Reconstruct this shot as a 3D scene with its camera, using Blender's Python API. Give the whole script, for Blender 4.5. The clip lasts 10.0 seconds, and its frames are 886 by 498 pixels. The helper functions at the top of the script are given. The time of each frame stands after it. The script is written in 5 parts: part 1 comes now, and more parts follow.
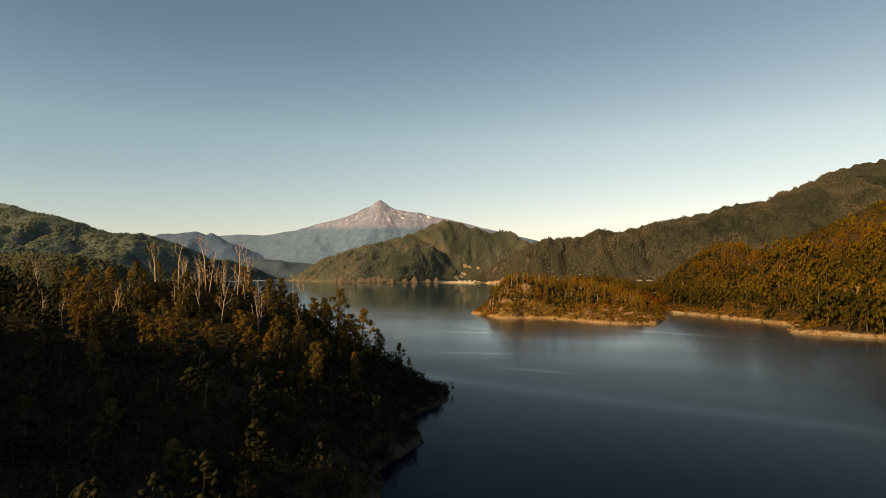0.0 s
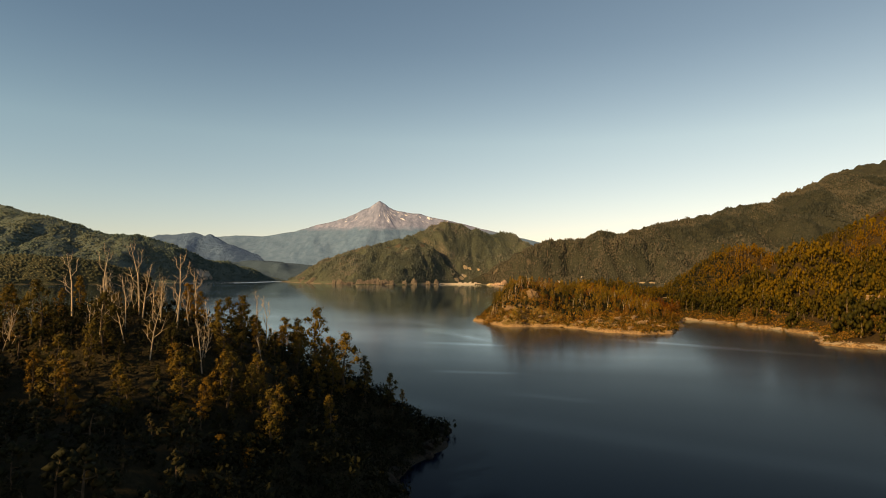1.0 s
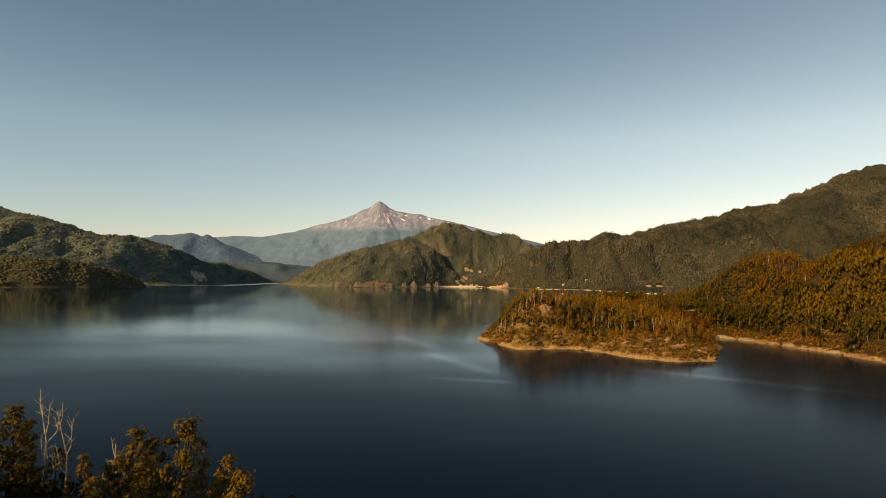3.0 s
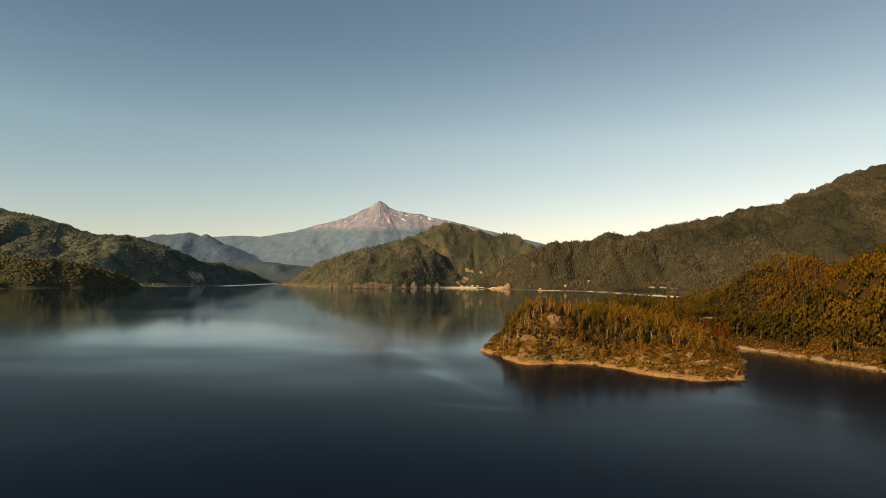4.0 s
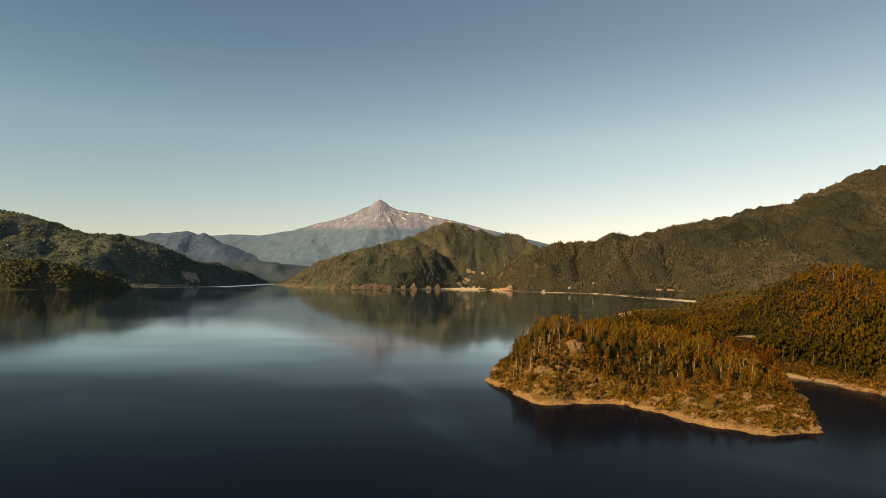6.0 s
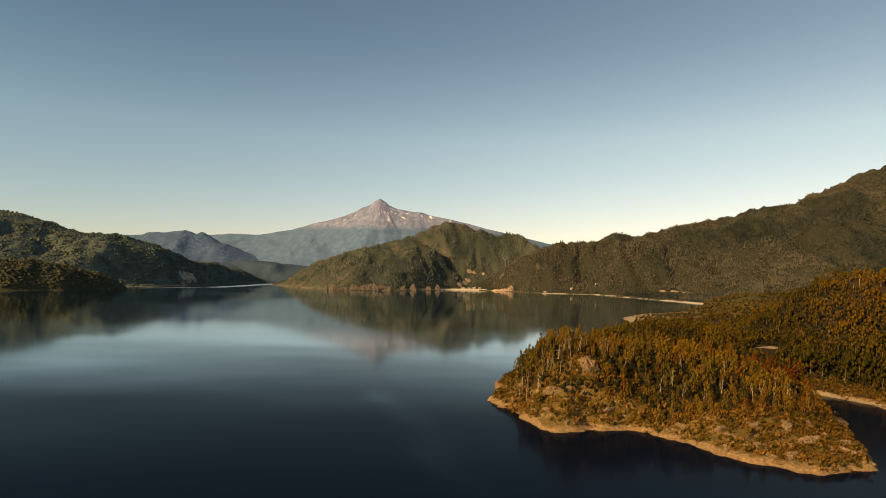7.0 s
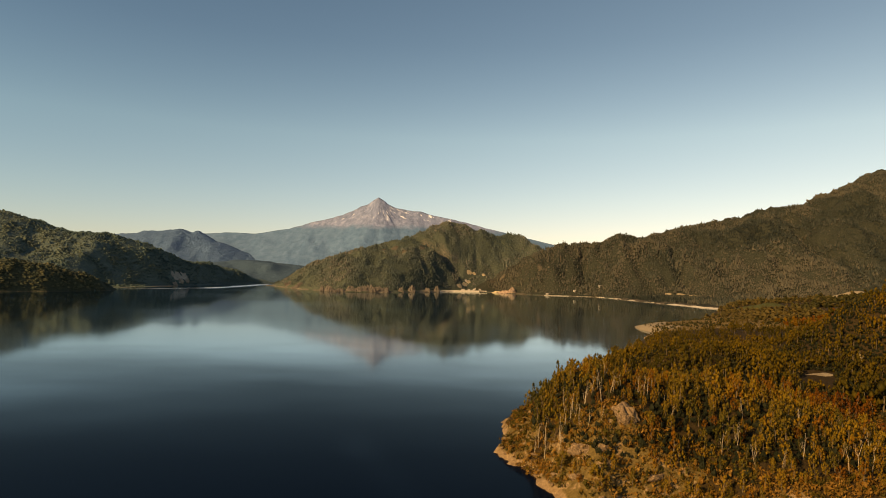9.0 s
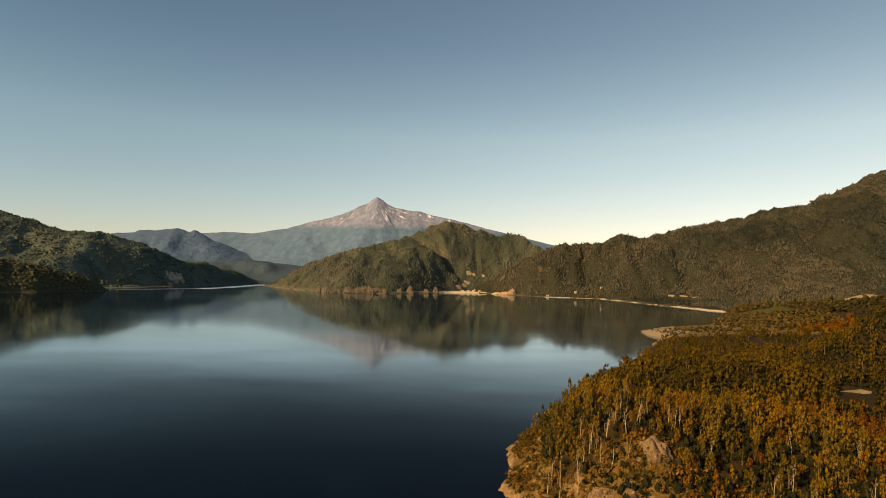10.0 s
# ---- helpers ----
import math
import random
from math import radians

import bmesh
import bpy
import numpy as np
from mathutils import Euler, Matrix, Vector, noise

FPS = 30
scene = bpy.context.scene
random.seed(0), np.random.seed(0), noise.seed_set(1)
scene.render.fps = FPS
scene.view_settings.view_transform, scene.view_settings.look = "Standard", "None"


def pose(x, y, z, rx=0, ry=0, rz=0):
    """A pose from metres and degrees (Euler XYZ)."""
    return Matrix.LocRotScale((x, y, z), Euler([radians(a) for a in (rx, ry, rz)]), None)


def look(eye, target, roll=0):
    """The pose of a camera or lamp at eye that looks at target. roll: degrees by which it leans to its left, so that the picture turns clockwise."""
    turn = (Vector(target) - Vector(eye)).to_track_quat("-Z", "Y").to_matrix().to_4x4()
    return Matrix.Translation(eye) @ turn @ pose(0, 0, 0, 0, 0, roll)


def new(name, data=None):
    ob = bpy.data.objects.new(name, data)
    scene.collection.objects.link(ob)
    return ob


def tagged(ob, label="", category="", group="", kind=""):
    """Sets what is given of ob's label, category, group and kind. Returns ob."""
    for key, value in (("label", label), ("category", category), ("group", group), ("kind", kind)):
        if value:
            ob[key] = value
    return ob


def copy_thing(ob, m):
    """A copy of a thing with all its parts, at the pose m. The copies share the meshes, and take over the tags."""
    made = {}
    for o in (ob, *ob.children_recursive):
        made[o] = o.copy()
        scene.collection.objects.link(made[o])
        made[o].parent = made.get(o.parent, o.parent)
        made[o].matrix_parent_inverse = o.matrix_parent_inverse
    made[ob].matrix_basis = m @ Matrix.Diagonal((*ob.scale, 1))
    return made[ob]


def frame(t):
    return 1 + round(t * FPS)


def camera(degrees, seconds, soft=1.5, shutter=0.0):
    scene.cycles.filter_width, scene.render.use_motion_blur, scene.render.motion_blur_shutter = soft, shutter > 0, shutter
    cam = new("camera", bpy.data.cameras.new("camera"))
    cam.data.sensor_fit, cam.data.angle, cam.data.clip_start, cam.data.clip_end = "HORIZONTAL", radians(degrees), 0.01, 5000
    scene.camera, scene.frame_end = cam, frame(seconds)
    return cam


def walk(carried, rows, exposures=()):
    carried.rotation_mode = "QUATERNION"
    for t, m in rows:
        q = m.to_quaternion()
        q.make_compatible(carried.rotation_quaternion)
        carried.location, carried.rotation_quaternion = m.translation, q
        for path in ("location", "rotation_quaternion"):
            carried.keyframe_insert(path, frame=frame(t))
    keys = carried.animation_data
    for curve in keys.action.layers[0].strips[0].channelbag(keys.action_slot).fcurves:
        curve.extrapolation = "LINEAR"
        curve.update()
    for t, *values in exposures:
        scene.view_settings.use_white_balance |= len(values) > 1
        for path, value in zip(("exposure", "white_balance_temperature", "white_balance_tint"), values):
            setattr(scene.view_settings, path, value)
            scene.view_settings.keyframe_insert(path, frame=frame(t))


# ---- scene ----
cam = camera(73.4, 10.0, soft=1.0)

# seconds, x, y, z, yaw, pitch, roll of a slow climbing flight over the lake
FLIGHT = [
    (0.0, 3.516, 12.804, 35.212, -0.232, 2.493, 0.583),
    (1.0, 3.473, 43.117, 38.533, -0.227, 2.592, 0.635),
    (2.0, 3.680, 75.323, 42.625, -0.196, 2.632, 0.696),
    (3.0, 4.095, 108.370, 47.292, -0.147, 2.626, 0.765),
    (4.0, 4.676, 141.514, 52.338, -0.088, 2.584, 0.842),
    (5.0, 5.380, 174.325, 57.569, -0.029, 2.521, 0.927),
    (6.0, 6.166, 206.680, 62.788, 0.022, 2.446, 1.021),
    (7.0, 6.991, 238.766, 67.799, 0.057, 2.373, 1.122),
    (8.0, 7.813, 271.083, 72.406, 0.066, 2.313, 1.232),
    (9.0, 8.591, 304.437, 76.414, 0.041, 2.278, 1.350),
    (10.0, 9.281, 339.948, 79.626, -0.026, 2.280, 1.476),
]
walk(cam, [(t, pose(x, y, z, 90 + p, 0, w) @ pose(0, 0, 0, 0, 0, r)) for t, x, y, z, w, p, r in FLIGHT],
     exposures=[(0.0, 0.37, 13500, 20), (10.0, 0.26, 12800, 18)])

# ------------------------------------------------------------------ light
SUN_AZ, SUN_EL = radians(229), radians(24)       # clockwise from +y, over the horizon
world = bpy.data.worlds.new("sky")
scene.world = world
world.use_nodes = True
wn, wl = world.node_tree.nodes, world.node_tree.links
wn.clear()
sky = wn.new("ShaderNodeTexSky")
sky.sky_type, sky.sun_disc = "NISHITA", False
sky.sun_elevation, sky.sun_rotation = SUN_EL, SUN_AZ
sky.altitude, sky.air_density, sky.dust_density, sky.ozone_density = 2400, 0.98, 2.8, 0.7
bg = wn.new("ShaderNodeBackground")
bg.inputs["Strength"].default_value = 0.135
out = wn.new("ShaderNodeOutputWorld")
clear = wn.new("ShaderNodeHueSaturation")
clear.inputs["Saturation"].default_value = 1.275
wl.new(sky.outputs[0], clear.inputs["Color"])
# thin evening haze: a paler middle sky over a whitish horizon, warmer towards the east
way_up = wn.new("ShaderNodeTexCoord")
axes = wn.new("ShaderNodeSeparateXYZ")
wl.new(way_up.outputs["Generated"], axes.inputs[0])
haze = wn.new("ShaderNodeValToRGB")
for at, c in [(0.05, (0.41, 0.40, 0.46)), (0.12, (0.50, 0.49, 0.50)), (0.22, (0.61, 0.59, 0.545)), (0.36, (0.50, 0.505, 0.49)), (0.7, (0.47, 0.48, 0.48))]:
    stop = haze.color_ramp.elements.new(at)
    stop.color = (*c, 1)
haze.color_ramp.elements.remove(haze.color_ramp.elements[0])
haze.color_ramp.elements.remove(haze.color_ramp.elements[-1])
wl.new(axes.outputs["Z"], haze.inputs[0])
east = wn.new("ShaderNodeMapRange")
east.inputs["From Min"].default_value, east.inputs["From Max"].default_value = -0.6, 0.6
wl.new(axes.outputs["X"], east.inputs["Value"])
warm = wn.new("ShaderNodeMix")
warm.data_type = "RGBA"
warm.inputs[6].default_value, warm.inputs[7].default_value = (1.64, 1.86, 1.94, 1), (2.44, 2.12, 1.96, 1)
wl.new(east.outputs[0], warm.inputs[0])
tints = []
for extra in (haze.outputs[0], warm.outputs[2]):
    m = wn.new("ShaderNodeMix")
    m.data_type, m.blend_type, m.clamp_result = "RGBA", "MULTIPLY", False
    m.inputs[0].default_value = 1.0
    wl.new(tints[-1].outputs[2] if tints else clear.outputs[0], m.inputs[6])
    wl.new(extra, m.inputs[7])
    tints.append(m)
wl.new(tints[-1].outputs[2], bg.inputs["Color"])
wl.new(bg.outputs[0], out.inputs["Surface"])

sun = new("sun", bpy.data.lights.new("sun", "SUN"))
sun.data.energy, sun.data.angle, sun.data.color = 6.0, radians(0.6), (1.0, 0.78, 0.50)
toward = Vector((math.sin(SUN_AZ) * math.cos(SUN_EL), math.cos(SUN_AZ) * math.cos(SUN_EL), math.sin(SUN_EL)))
sun.matrix_world = look(toward * 300, (0, 0, 0))


# ------------------------------------------------------------------ materials
def material(name, rough=0.9, spec=0.2):
    m = bpy.data.materials.new(name)
    m.use_nodes = True
    n, l = m.node_tree.nodes, m.node_tree.links
    b = n["Principled BSDF"]
    b.inputs["Roughness"].default_value = rough
    b.inputs["Specular IOR Level"].default_value = spec
    return m, n, l, b


def node(n, kind, **values):
    made = n.new(kind)
    for key, value in values.items():
        made.inputs[key].default_value = value
    return made


def ramp(n, l, source, stops):
    r = n.new("ShaderNodeValToRGB")
    while len(r.color_ramp.elements) < len(stops):
        r.color_ramp.elements.new(0.5)
    for e, (at, c) in zip(r.color_ramp.elements, stops):
        e.position, e.color = at, (*c, 1)
    l.new(source, r.inputs[0])
    return r.outputs[0]


def mixed(n, l, factor, a, b):
    m = n.new("ShaderNodeMix")
    m.data_type = "RGBA"
    l.new(factor, m.inputs[0])
    for sock, value in ((m.inputs[6], a), (m.inputs[7], b)):
        if isinstance(value, tuple):
            sock.default_value = (*value, 1)
        else:
            l.new(value, sock)
    return m.outputs[2]


def math_node(n, l, op, a, b=None, clamp=False):
    m = n.new("ShaderNodeMath")
    m.operation, m.use_clamp = op, clamp
    for sock, value in zip(m.inputs, (a, b)):
        if value is None:
            continue
        if isinstance(value, (int, float)):
            sock.default_value = value
        else:
            l.new(value, sock)
    return m.outputs[0]


def place(n, l, scale=(1, 1, 1)):
    g = n.new("ShaderNodeNewGeometry")
    m = n.new("ShaderNodeMapping")
    m.inputs["Scale"].default_value = scale
    l.new(g.outputs["Position"], m.inputs["Vector"])
    return g, m.outputs[0]


def noise_tex(n, l, vector, scale, detail=4, rough=0.6):
    t = node(n, "ShaderNodeTexNoise", Scale=scale, Detail=detail, Roughness=rough)
    l.new(vector, t.inputs["Vector"])
    return t.outputs["Fac"]


def bump(n, l, b, height, strength, distance):
    k = node(n, "ShaderNodeBump", Strength=strength, Distance=distance)
    l.new(height, k.inputs["Height"])
    l.new(k.outputs[0], b.inputs["Normal"])


def leaf_material(name, stops, through_light=0.25):
    """Foliage: colour by tree (Object Info or the tint attribute) and by leaf clump."""
    m, n, l, b = material(name, 0.75, 0.12)
    info, att = n.new("ShaderNodeObjectInfo"), n.new("ShaderNodeAttribute")
    att.attribute_name = "tint"
    g = n.new("ShaderNodeNewGeometry")
    apart = math_node(n, l, "MULTIPLY", math_node(n, l, "SUBTRACT", info.outputs["Random"], 0.5), 0.36)
    tree = math_node(n, l, "ADD", apart, att.outputs["Fac"], True)
    both = math_node(n, l, "ADD", math_node(n, l, "MULTIPLY", tree, 0.86),
                     math_node(n, l, "MULTIPLY", g.outputs["Random Per Island"], 0.14))
    c = ramp(n, l, both, stops)
    l.new(c, b.inputs["Base Color"])
    t = n.new("ShaderNodeBsdfTranslucent")
    l.new(c, t.inputs["Color"])
    mx = node(n, "ShaderNodeMixShader", Fac=through_light)
    l.new(b.outputs[0], mx.inputs[1])
    l.new(t.outputs[0], mx.inputs[2])
    l.new(mx.outputs[0], n["Material Output"].inputs["Surface"])
    return m


def bark_material(name, dark, light):
    m, n, l, b = material(name, 0.85, 0.2)
    g, v = place(n, l, (3, 3, 0.7))
    f = noise_tex(n, l, v, 2.0, 5)
    l.new(ramp(n, l, f, [(0.3, dark), (0.7, light)]), b.inputs["Base Color"])
    bump(n, l, b, f, 0.5, 0.05)
    return m


def ground_material(name, soil_a, soil_b, bare_a, bare_b, band, patch=0.62, size=0.05, grain=1.2, cliff=0.66, ragged=2.2):
    """Woodland floor with bare rock and earth near the water line (up to band metres), on steep faces and in patches."""
    m, n, l, b = material(name, 0.95, 0.1)
    g, v = place(n, l)
    fine = noise_tex(n, l, v, grain, 6, 0.7)
    wide = noise_tex(n, l, v, size, 4, 0.6)
    soil = ramp(n, l, fine, [(0.3, soil_a), (0.7, soil_b)])
    middle = noise_tex(n, l, v, size * 5, 5, 0.65)
    stone = math_node(n, l, "ADD", math_node(n, l, "MULTIPLY", fine, 0.45), math_node(n, l, "MULTIPLY", middle, 0.55))
    bare = ramp(n, l, stone, [(0.36, bare_a), (0.50, tuple((p + q) * 0.42 for p, q in zip(bare_a, bare_b))), (0.64, bare_b)])
    z = n.new("ShaderNodeSeparateXYZ")
    l.new(g.outputs["Position"], z.inputs[0])
    edge = math_node(n, l, "ADD", z.outputs["Z"], math_node(n, l, "MULTIPLY", math_node(n, l, "SUBTRACT", wide, 0.5), -band * ragged))
    low = math_node(n, l, "SUBTRACT", 1.0, math_node(n, l, "DIVIDE", math_node(n, l, "SUBTRACT", edge, band * 0.7), band * 0.5), True)
    spots = math_node(n, l, "MULTIPLY", math_node(n, l, "SUBTRACT", wide, patch), 14.0, True)
    nz = n.new("ShaderNodeSeparateXYZ")
    l.new(g.outputs["Normal"], nz.inputs[0])
    steep = math_node(n, l, "MULTIPLY", math_node(n, l, "SUBTRACT", cliff, nz.outputs["Z"]), 6.0, True)
    where = math_node(n, l, "MAXIMUM", math_node(n, l, "MAXIMUM", math_node(n, l, "MAXIMUM", low, 0.0), spots), steep)
    l.new(mixed(n, l, where, soil, bare), b.inputs["Base Color"])
    bump(n, l, b, fine, 0.9, 0.5 / grain)
    return m


SCRUB = leaf_material("dry_scrub", [(0.0, (0.0200, 0.0207, 0.0045)), (0.40, (0.0600, 0.0470, 0.0090)), (0.7, (0.1500, 0.0733, 0.0162)), (1.0, (0.2600, 0.1504, 0.0450))])
# headland scrub: the slope's deep shade is put into these near-black tones
SHADE_SCRUB = leaf_material("shade_darkened_scrub", [(0.0, (0.005, 0.008, 0.003)), (0.6, (0.012, 0.014, 0.005)), (1.0, (0.045, 0.030, 0.010))])
LEAF_NEAR = leaf_material("beech_leaves", [(0.0, (0.008, 0.010, 0.003)), (0.35, (0.022, 0.022, 0.006)), (0.62, (0.070, 0.052, 0.011)), (0.82, (0.125, 0.075, 0.014)), (1.0, (0.16, 0.078, 0.014))])
# leaf tones taken down to near black, so they carry shade themselves
LEAF_SHADED = leaf_material("shade_darkened_leaves", [(0.0, (0.005, 0.008, 0.003)), (0.60, (0.011, 0.013, 0.005)), (0.85, (0.028, 0.023, 0.008)), (1.0, (0.10, 0.062, 0.014))], 0.12)
LEAF_PEN = leaf_material("mixed_leaves", [(0.0, (0.0151, 0.0168, 0.0034)), (0.22, (0.0454, 0.0395, 0.0060)), (0.36, (0.1016, 0.0676, 0.0094)), (0.46, (0.1612, 0.0970, 0.0123)), (0.58, (0.1146, 0.0468, 0.0051)), (0.74, (0.0844, 0.0281, 0.0034)), (1.0, (0.1060, 0.0253, 0.0026))], 0.12)
LEAF_BACK = leaf_material("russet_leaves", [(0.0, (0.0159, 0.0168, 0.0017)), (0.22, (0.0381, 0.0286, 0.0026)), (0.42, (0.0932, 0.0571, 0.0051)), (0.6, (0.1038, 0.0522, 0.0043)), (0.8, (0.0657, 0.0266, 0.0026)), (1.0, (0.0806, 0.0256, 0.0026))], 0.12)
LEAF_FLAT = leaf_material("lowland_leaves", [(0.0, (0.012, 0.015, 0.005)), (0.6, (0.031, 0.029, 0.009)), (1.0, (0.075, 0.054, 0.018))], 0.15)
# middle hill leaves: raised in tone to hold the pale lift of haze
LEAF_FAR = leaf_material("hazed_distant_leaves", [(0.0, (0.0169, 0.0294, 0.0270)), (0.4, (0.0414, 0.0588, 0.0520)), (0.8, (0.0752, 0.0882, 0.0760)), (1.0, (0.1222, 0.1137, 0.0960))], 0.1)
LEAF_EAST = leaf_material("brown_mountain_leaves", [(0.0, (0.0058, 0.0095, 0.0090)), (0.45, (0.0165, 0.0224, 0.0189)), (0.8, (0.0348, 0.0397, 0.0324)), (1.0, (0.0645, 0.0586, 0.0450))], 0.1)
# west hill leaves: haze painted in as a paler blue-green
LEAF_WEST = leaf_material("hazed_hill_leaves", [(0.0, (0.044, 0.080, 0.080)), (0.5, (0.064, 0.104, 0.096)), (0.85, (0.084, 0.120, 0.102)), (1.0, (0.10, 0.124, 0.098))], 0.1)
LEAF_SPUR = leaf_material("dark_spur_leaves", [(0.0, (0.032, 0.048, 0.036)), (0.6, (0.060, 0.072, 0.047)), (1.0, (0.105, 0.102, 0.060))], 0.1)
BARK = bark_material("bark", (0.028, 0.021, 0.015), (0.085, 0.064, 0.044))
BARK_PALE = bark_material("pale_bark", (0.045, 0.034, 0.022), (0.15, 0.113, 0.073))
DEAD_WOOD = bark_material("bleached_dead_wood", (0.17, 0.142, 0.105), (0.45, 0.375, 0.275))
# shade of the sunless slope is part of this floor colour
GROUND_HEAD = ground_material("shade_darkened_headland_floor", (0.012, 0.012, 0.007), (0.035, 0.028, 0.014), (0.020, 0.017, 0.014), (0.06, 0.05, 0.038), 1.2, 0.75)
GROUND_PEN = ground_material("peninsula_floor", (0.0113, 0.0087, 0.0040), (0.0484, 0.0313, 0.0130), (0.0323, 0.0191, 0.0100), (0.3553, 0.2347, 0.1200), 2.4, 0.66, 0.09, 1.1)
# middle and west hill floors, paler and bluer to match their hazed leaves
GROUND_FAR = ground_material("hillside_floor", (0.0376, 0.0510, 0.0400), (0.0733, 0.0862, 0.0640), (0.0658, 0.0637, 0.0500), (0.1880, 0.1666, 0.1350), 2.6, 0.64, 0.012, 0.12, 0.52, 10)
GROUND_LEFT = ground_material("hazed_west_hill_floor", (0.056, 0.088, 0.084), (0.094, 0.128, 0.116), (0.08, 0.08, 0.065), (0.20, 0.19, 0.155), 0.5, 0.76, 0.008, 0.12, 0.3, 3)
GROUND_EAST = ground_material("mountainside_floor", (0.0149, 0.0198, 0.0153), (0.0348, 0.0370, 0.0279), (0.0414, 0.0379, 0.0288), (0.1406, 0.1164, 0.0855), 3.0, 0.70, 0.012, 0.12, 0.40, 8)
GROUND_SPUR = ground_material("spur_floor", (0.028, 0.036, 0.025), (0.055, 0.060, 0.038), (0.06, 0.055, 0.04), (0.12, 0.10, 0.075), 0.5, 0.76, 0.008, 0.12, 0.3, 3)
# the blue of distance haze is mixed into the next two floor colours
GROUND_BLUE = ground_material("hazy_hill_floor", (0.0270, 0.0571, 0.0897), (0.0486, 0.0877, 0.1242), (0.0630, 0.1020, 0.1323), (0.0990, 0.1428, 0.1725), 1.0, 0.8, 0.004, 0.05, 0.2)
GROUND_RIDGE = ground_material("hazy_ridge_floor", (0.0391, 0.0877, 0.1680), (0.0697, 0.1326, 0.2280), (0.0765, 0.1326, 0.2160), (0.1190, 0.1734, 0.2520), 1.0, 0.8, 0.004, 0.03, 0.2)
SLOPE_GRASS = ground_material("dry_slope_grass", (0.0532, 0.0389, 0.0134), (0.1520, 0.1049, 0.0403), (0.1216, 0.0777, 0.0420), (0.3496, 0.2409, 0.1344), 2.0, 0.55, 0.16, 0.9)
SAND = ground_material("sand", (0.1235, 0.1000, 0.0682), (0.2755, 0.2300, 0.1650), (0.1140, 0.0900, 0.0583), (0.2375, 0.1900, 0.1320), 0.3, 0.62, 0.2, 1.5)
PALE_SAND = ground_material("pale_sand", (0.36, 0.325, 0.265), (0.58, 0.53, 0.44), (0.31, 0.275, 0.22), (0.48, 0.435, 0.36), 0.3, 0.62, 0.05, 0.4)
ROCK = ground_material("rock", (0.0678, 0.0441, 0.0254), (0.2633, 0.1823, 0.1121), (0.0798, 0.0551, 0.0341), (0.2234, 0.1569, 0.0975), 0.3, 0.60, 0.4, 1.0)
DARK_ROCK = ground_material("dark_foot_rock", (0.015, 0.013, 0.011), (0.045, 0.037, 0.03), (0.012, 0.011, 0.01), (0.03, 0.025, 0.02), 0.3, 0.6, 0.4, 1.5)
MEADOW = ground_material("meadow_grass", (0.034, 0.040, 0.014), (0.064, 0.066, 0.022), (0.06, 0.055, 0.024), (0.11, 0.09, 0.04), 0.3, 0.62, 0.03, 0.3)
DRY_GRASS = ground_material("dry_grass", (0.2080, 0.1716, 0.1015), (0.4680, 0.3828, 0.2465), (0.2600, 0.1980, 0.1305), (0.5460, 0.4356, 0.2900), 0.3, 0.62, 0.04, 0.3)
EARTH = ground_material("red_earth", (0.20, 0.135, 0.10), (0.36, 0.255, 0.195), (0.22, 0.16, 0.12), (0.40, 0.30, 0.235), 0.3, 0.62, 0.05, 0.2)
LAKE_CLIFF = ground_material("lit_cliff", (0.1560, 0.1430, 0.1170), (0.4160, 0.3770, 0.3250), (0.1300, 0.1170, 0.0975), (0.3640, 0.3250, 0.2795), 0.3, 0.60, 0.1, 0.3)
HILL_ROCK = ground_material("hill_rock", (0.040, 0.038, 0.030), (0.105, 0.090, 0.068), (0.045, 0.038, 0.029), (0.125, 0.100, 0.073), 0.3, 0.60, 0.08, 0.25)
CLIFF = ground_material("pale_cliff", (0.0612, 0.0571, 0.0514), (0.1938, 0.1714, 0.1469), (0.0510, 0.0476, 0.0422), (0.1632, 0.1428, 0.1240), 0.3, 0.60, 0.1, 0.3)
BED = ground_material("lake_bed", (0.02, 0.02, 0.016), (0.04, 0.036, 0.026), (0.03, 0.028, 0.02), (0.05, 0.045, 0.03), 1.0, 0.6, 0.05)


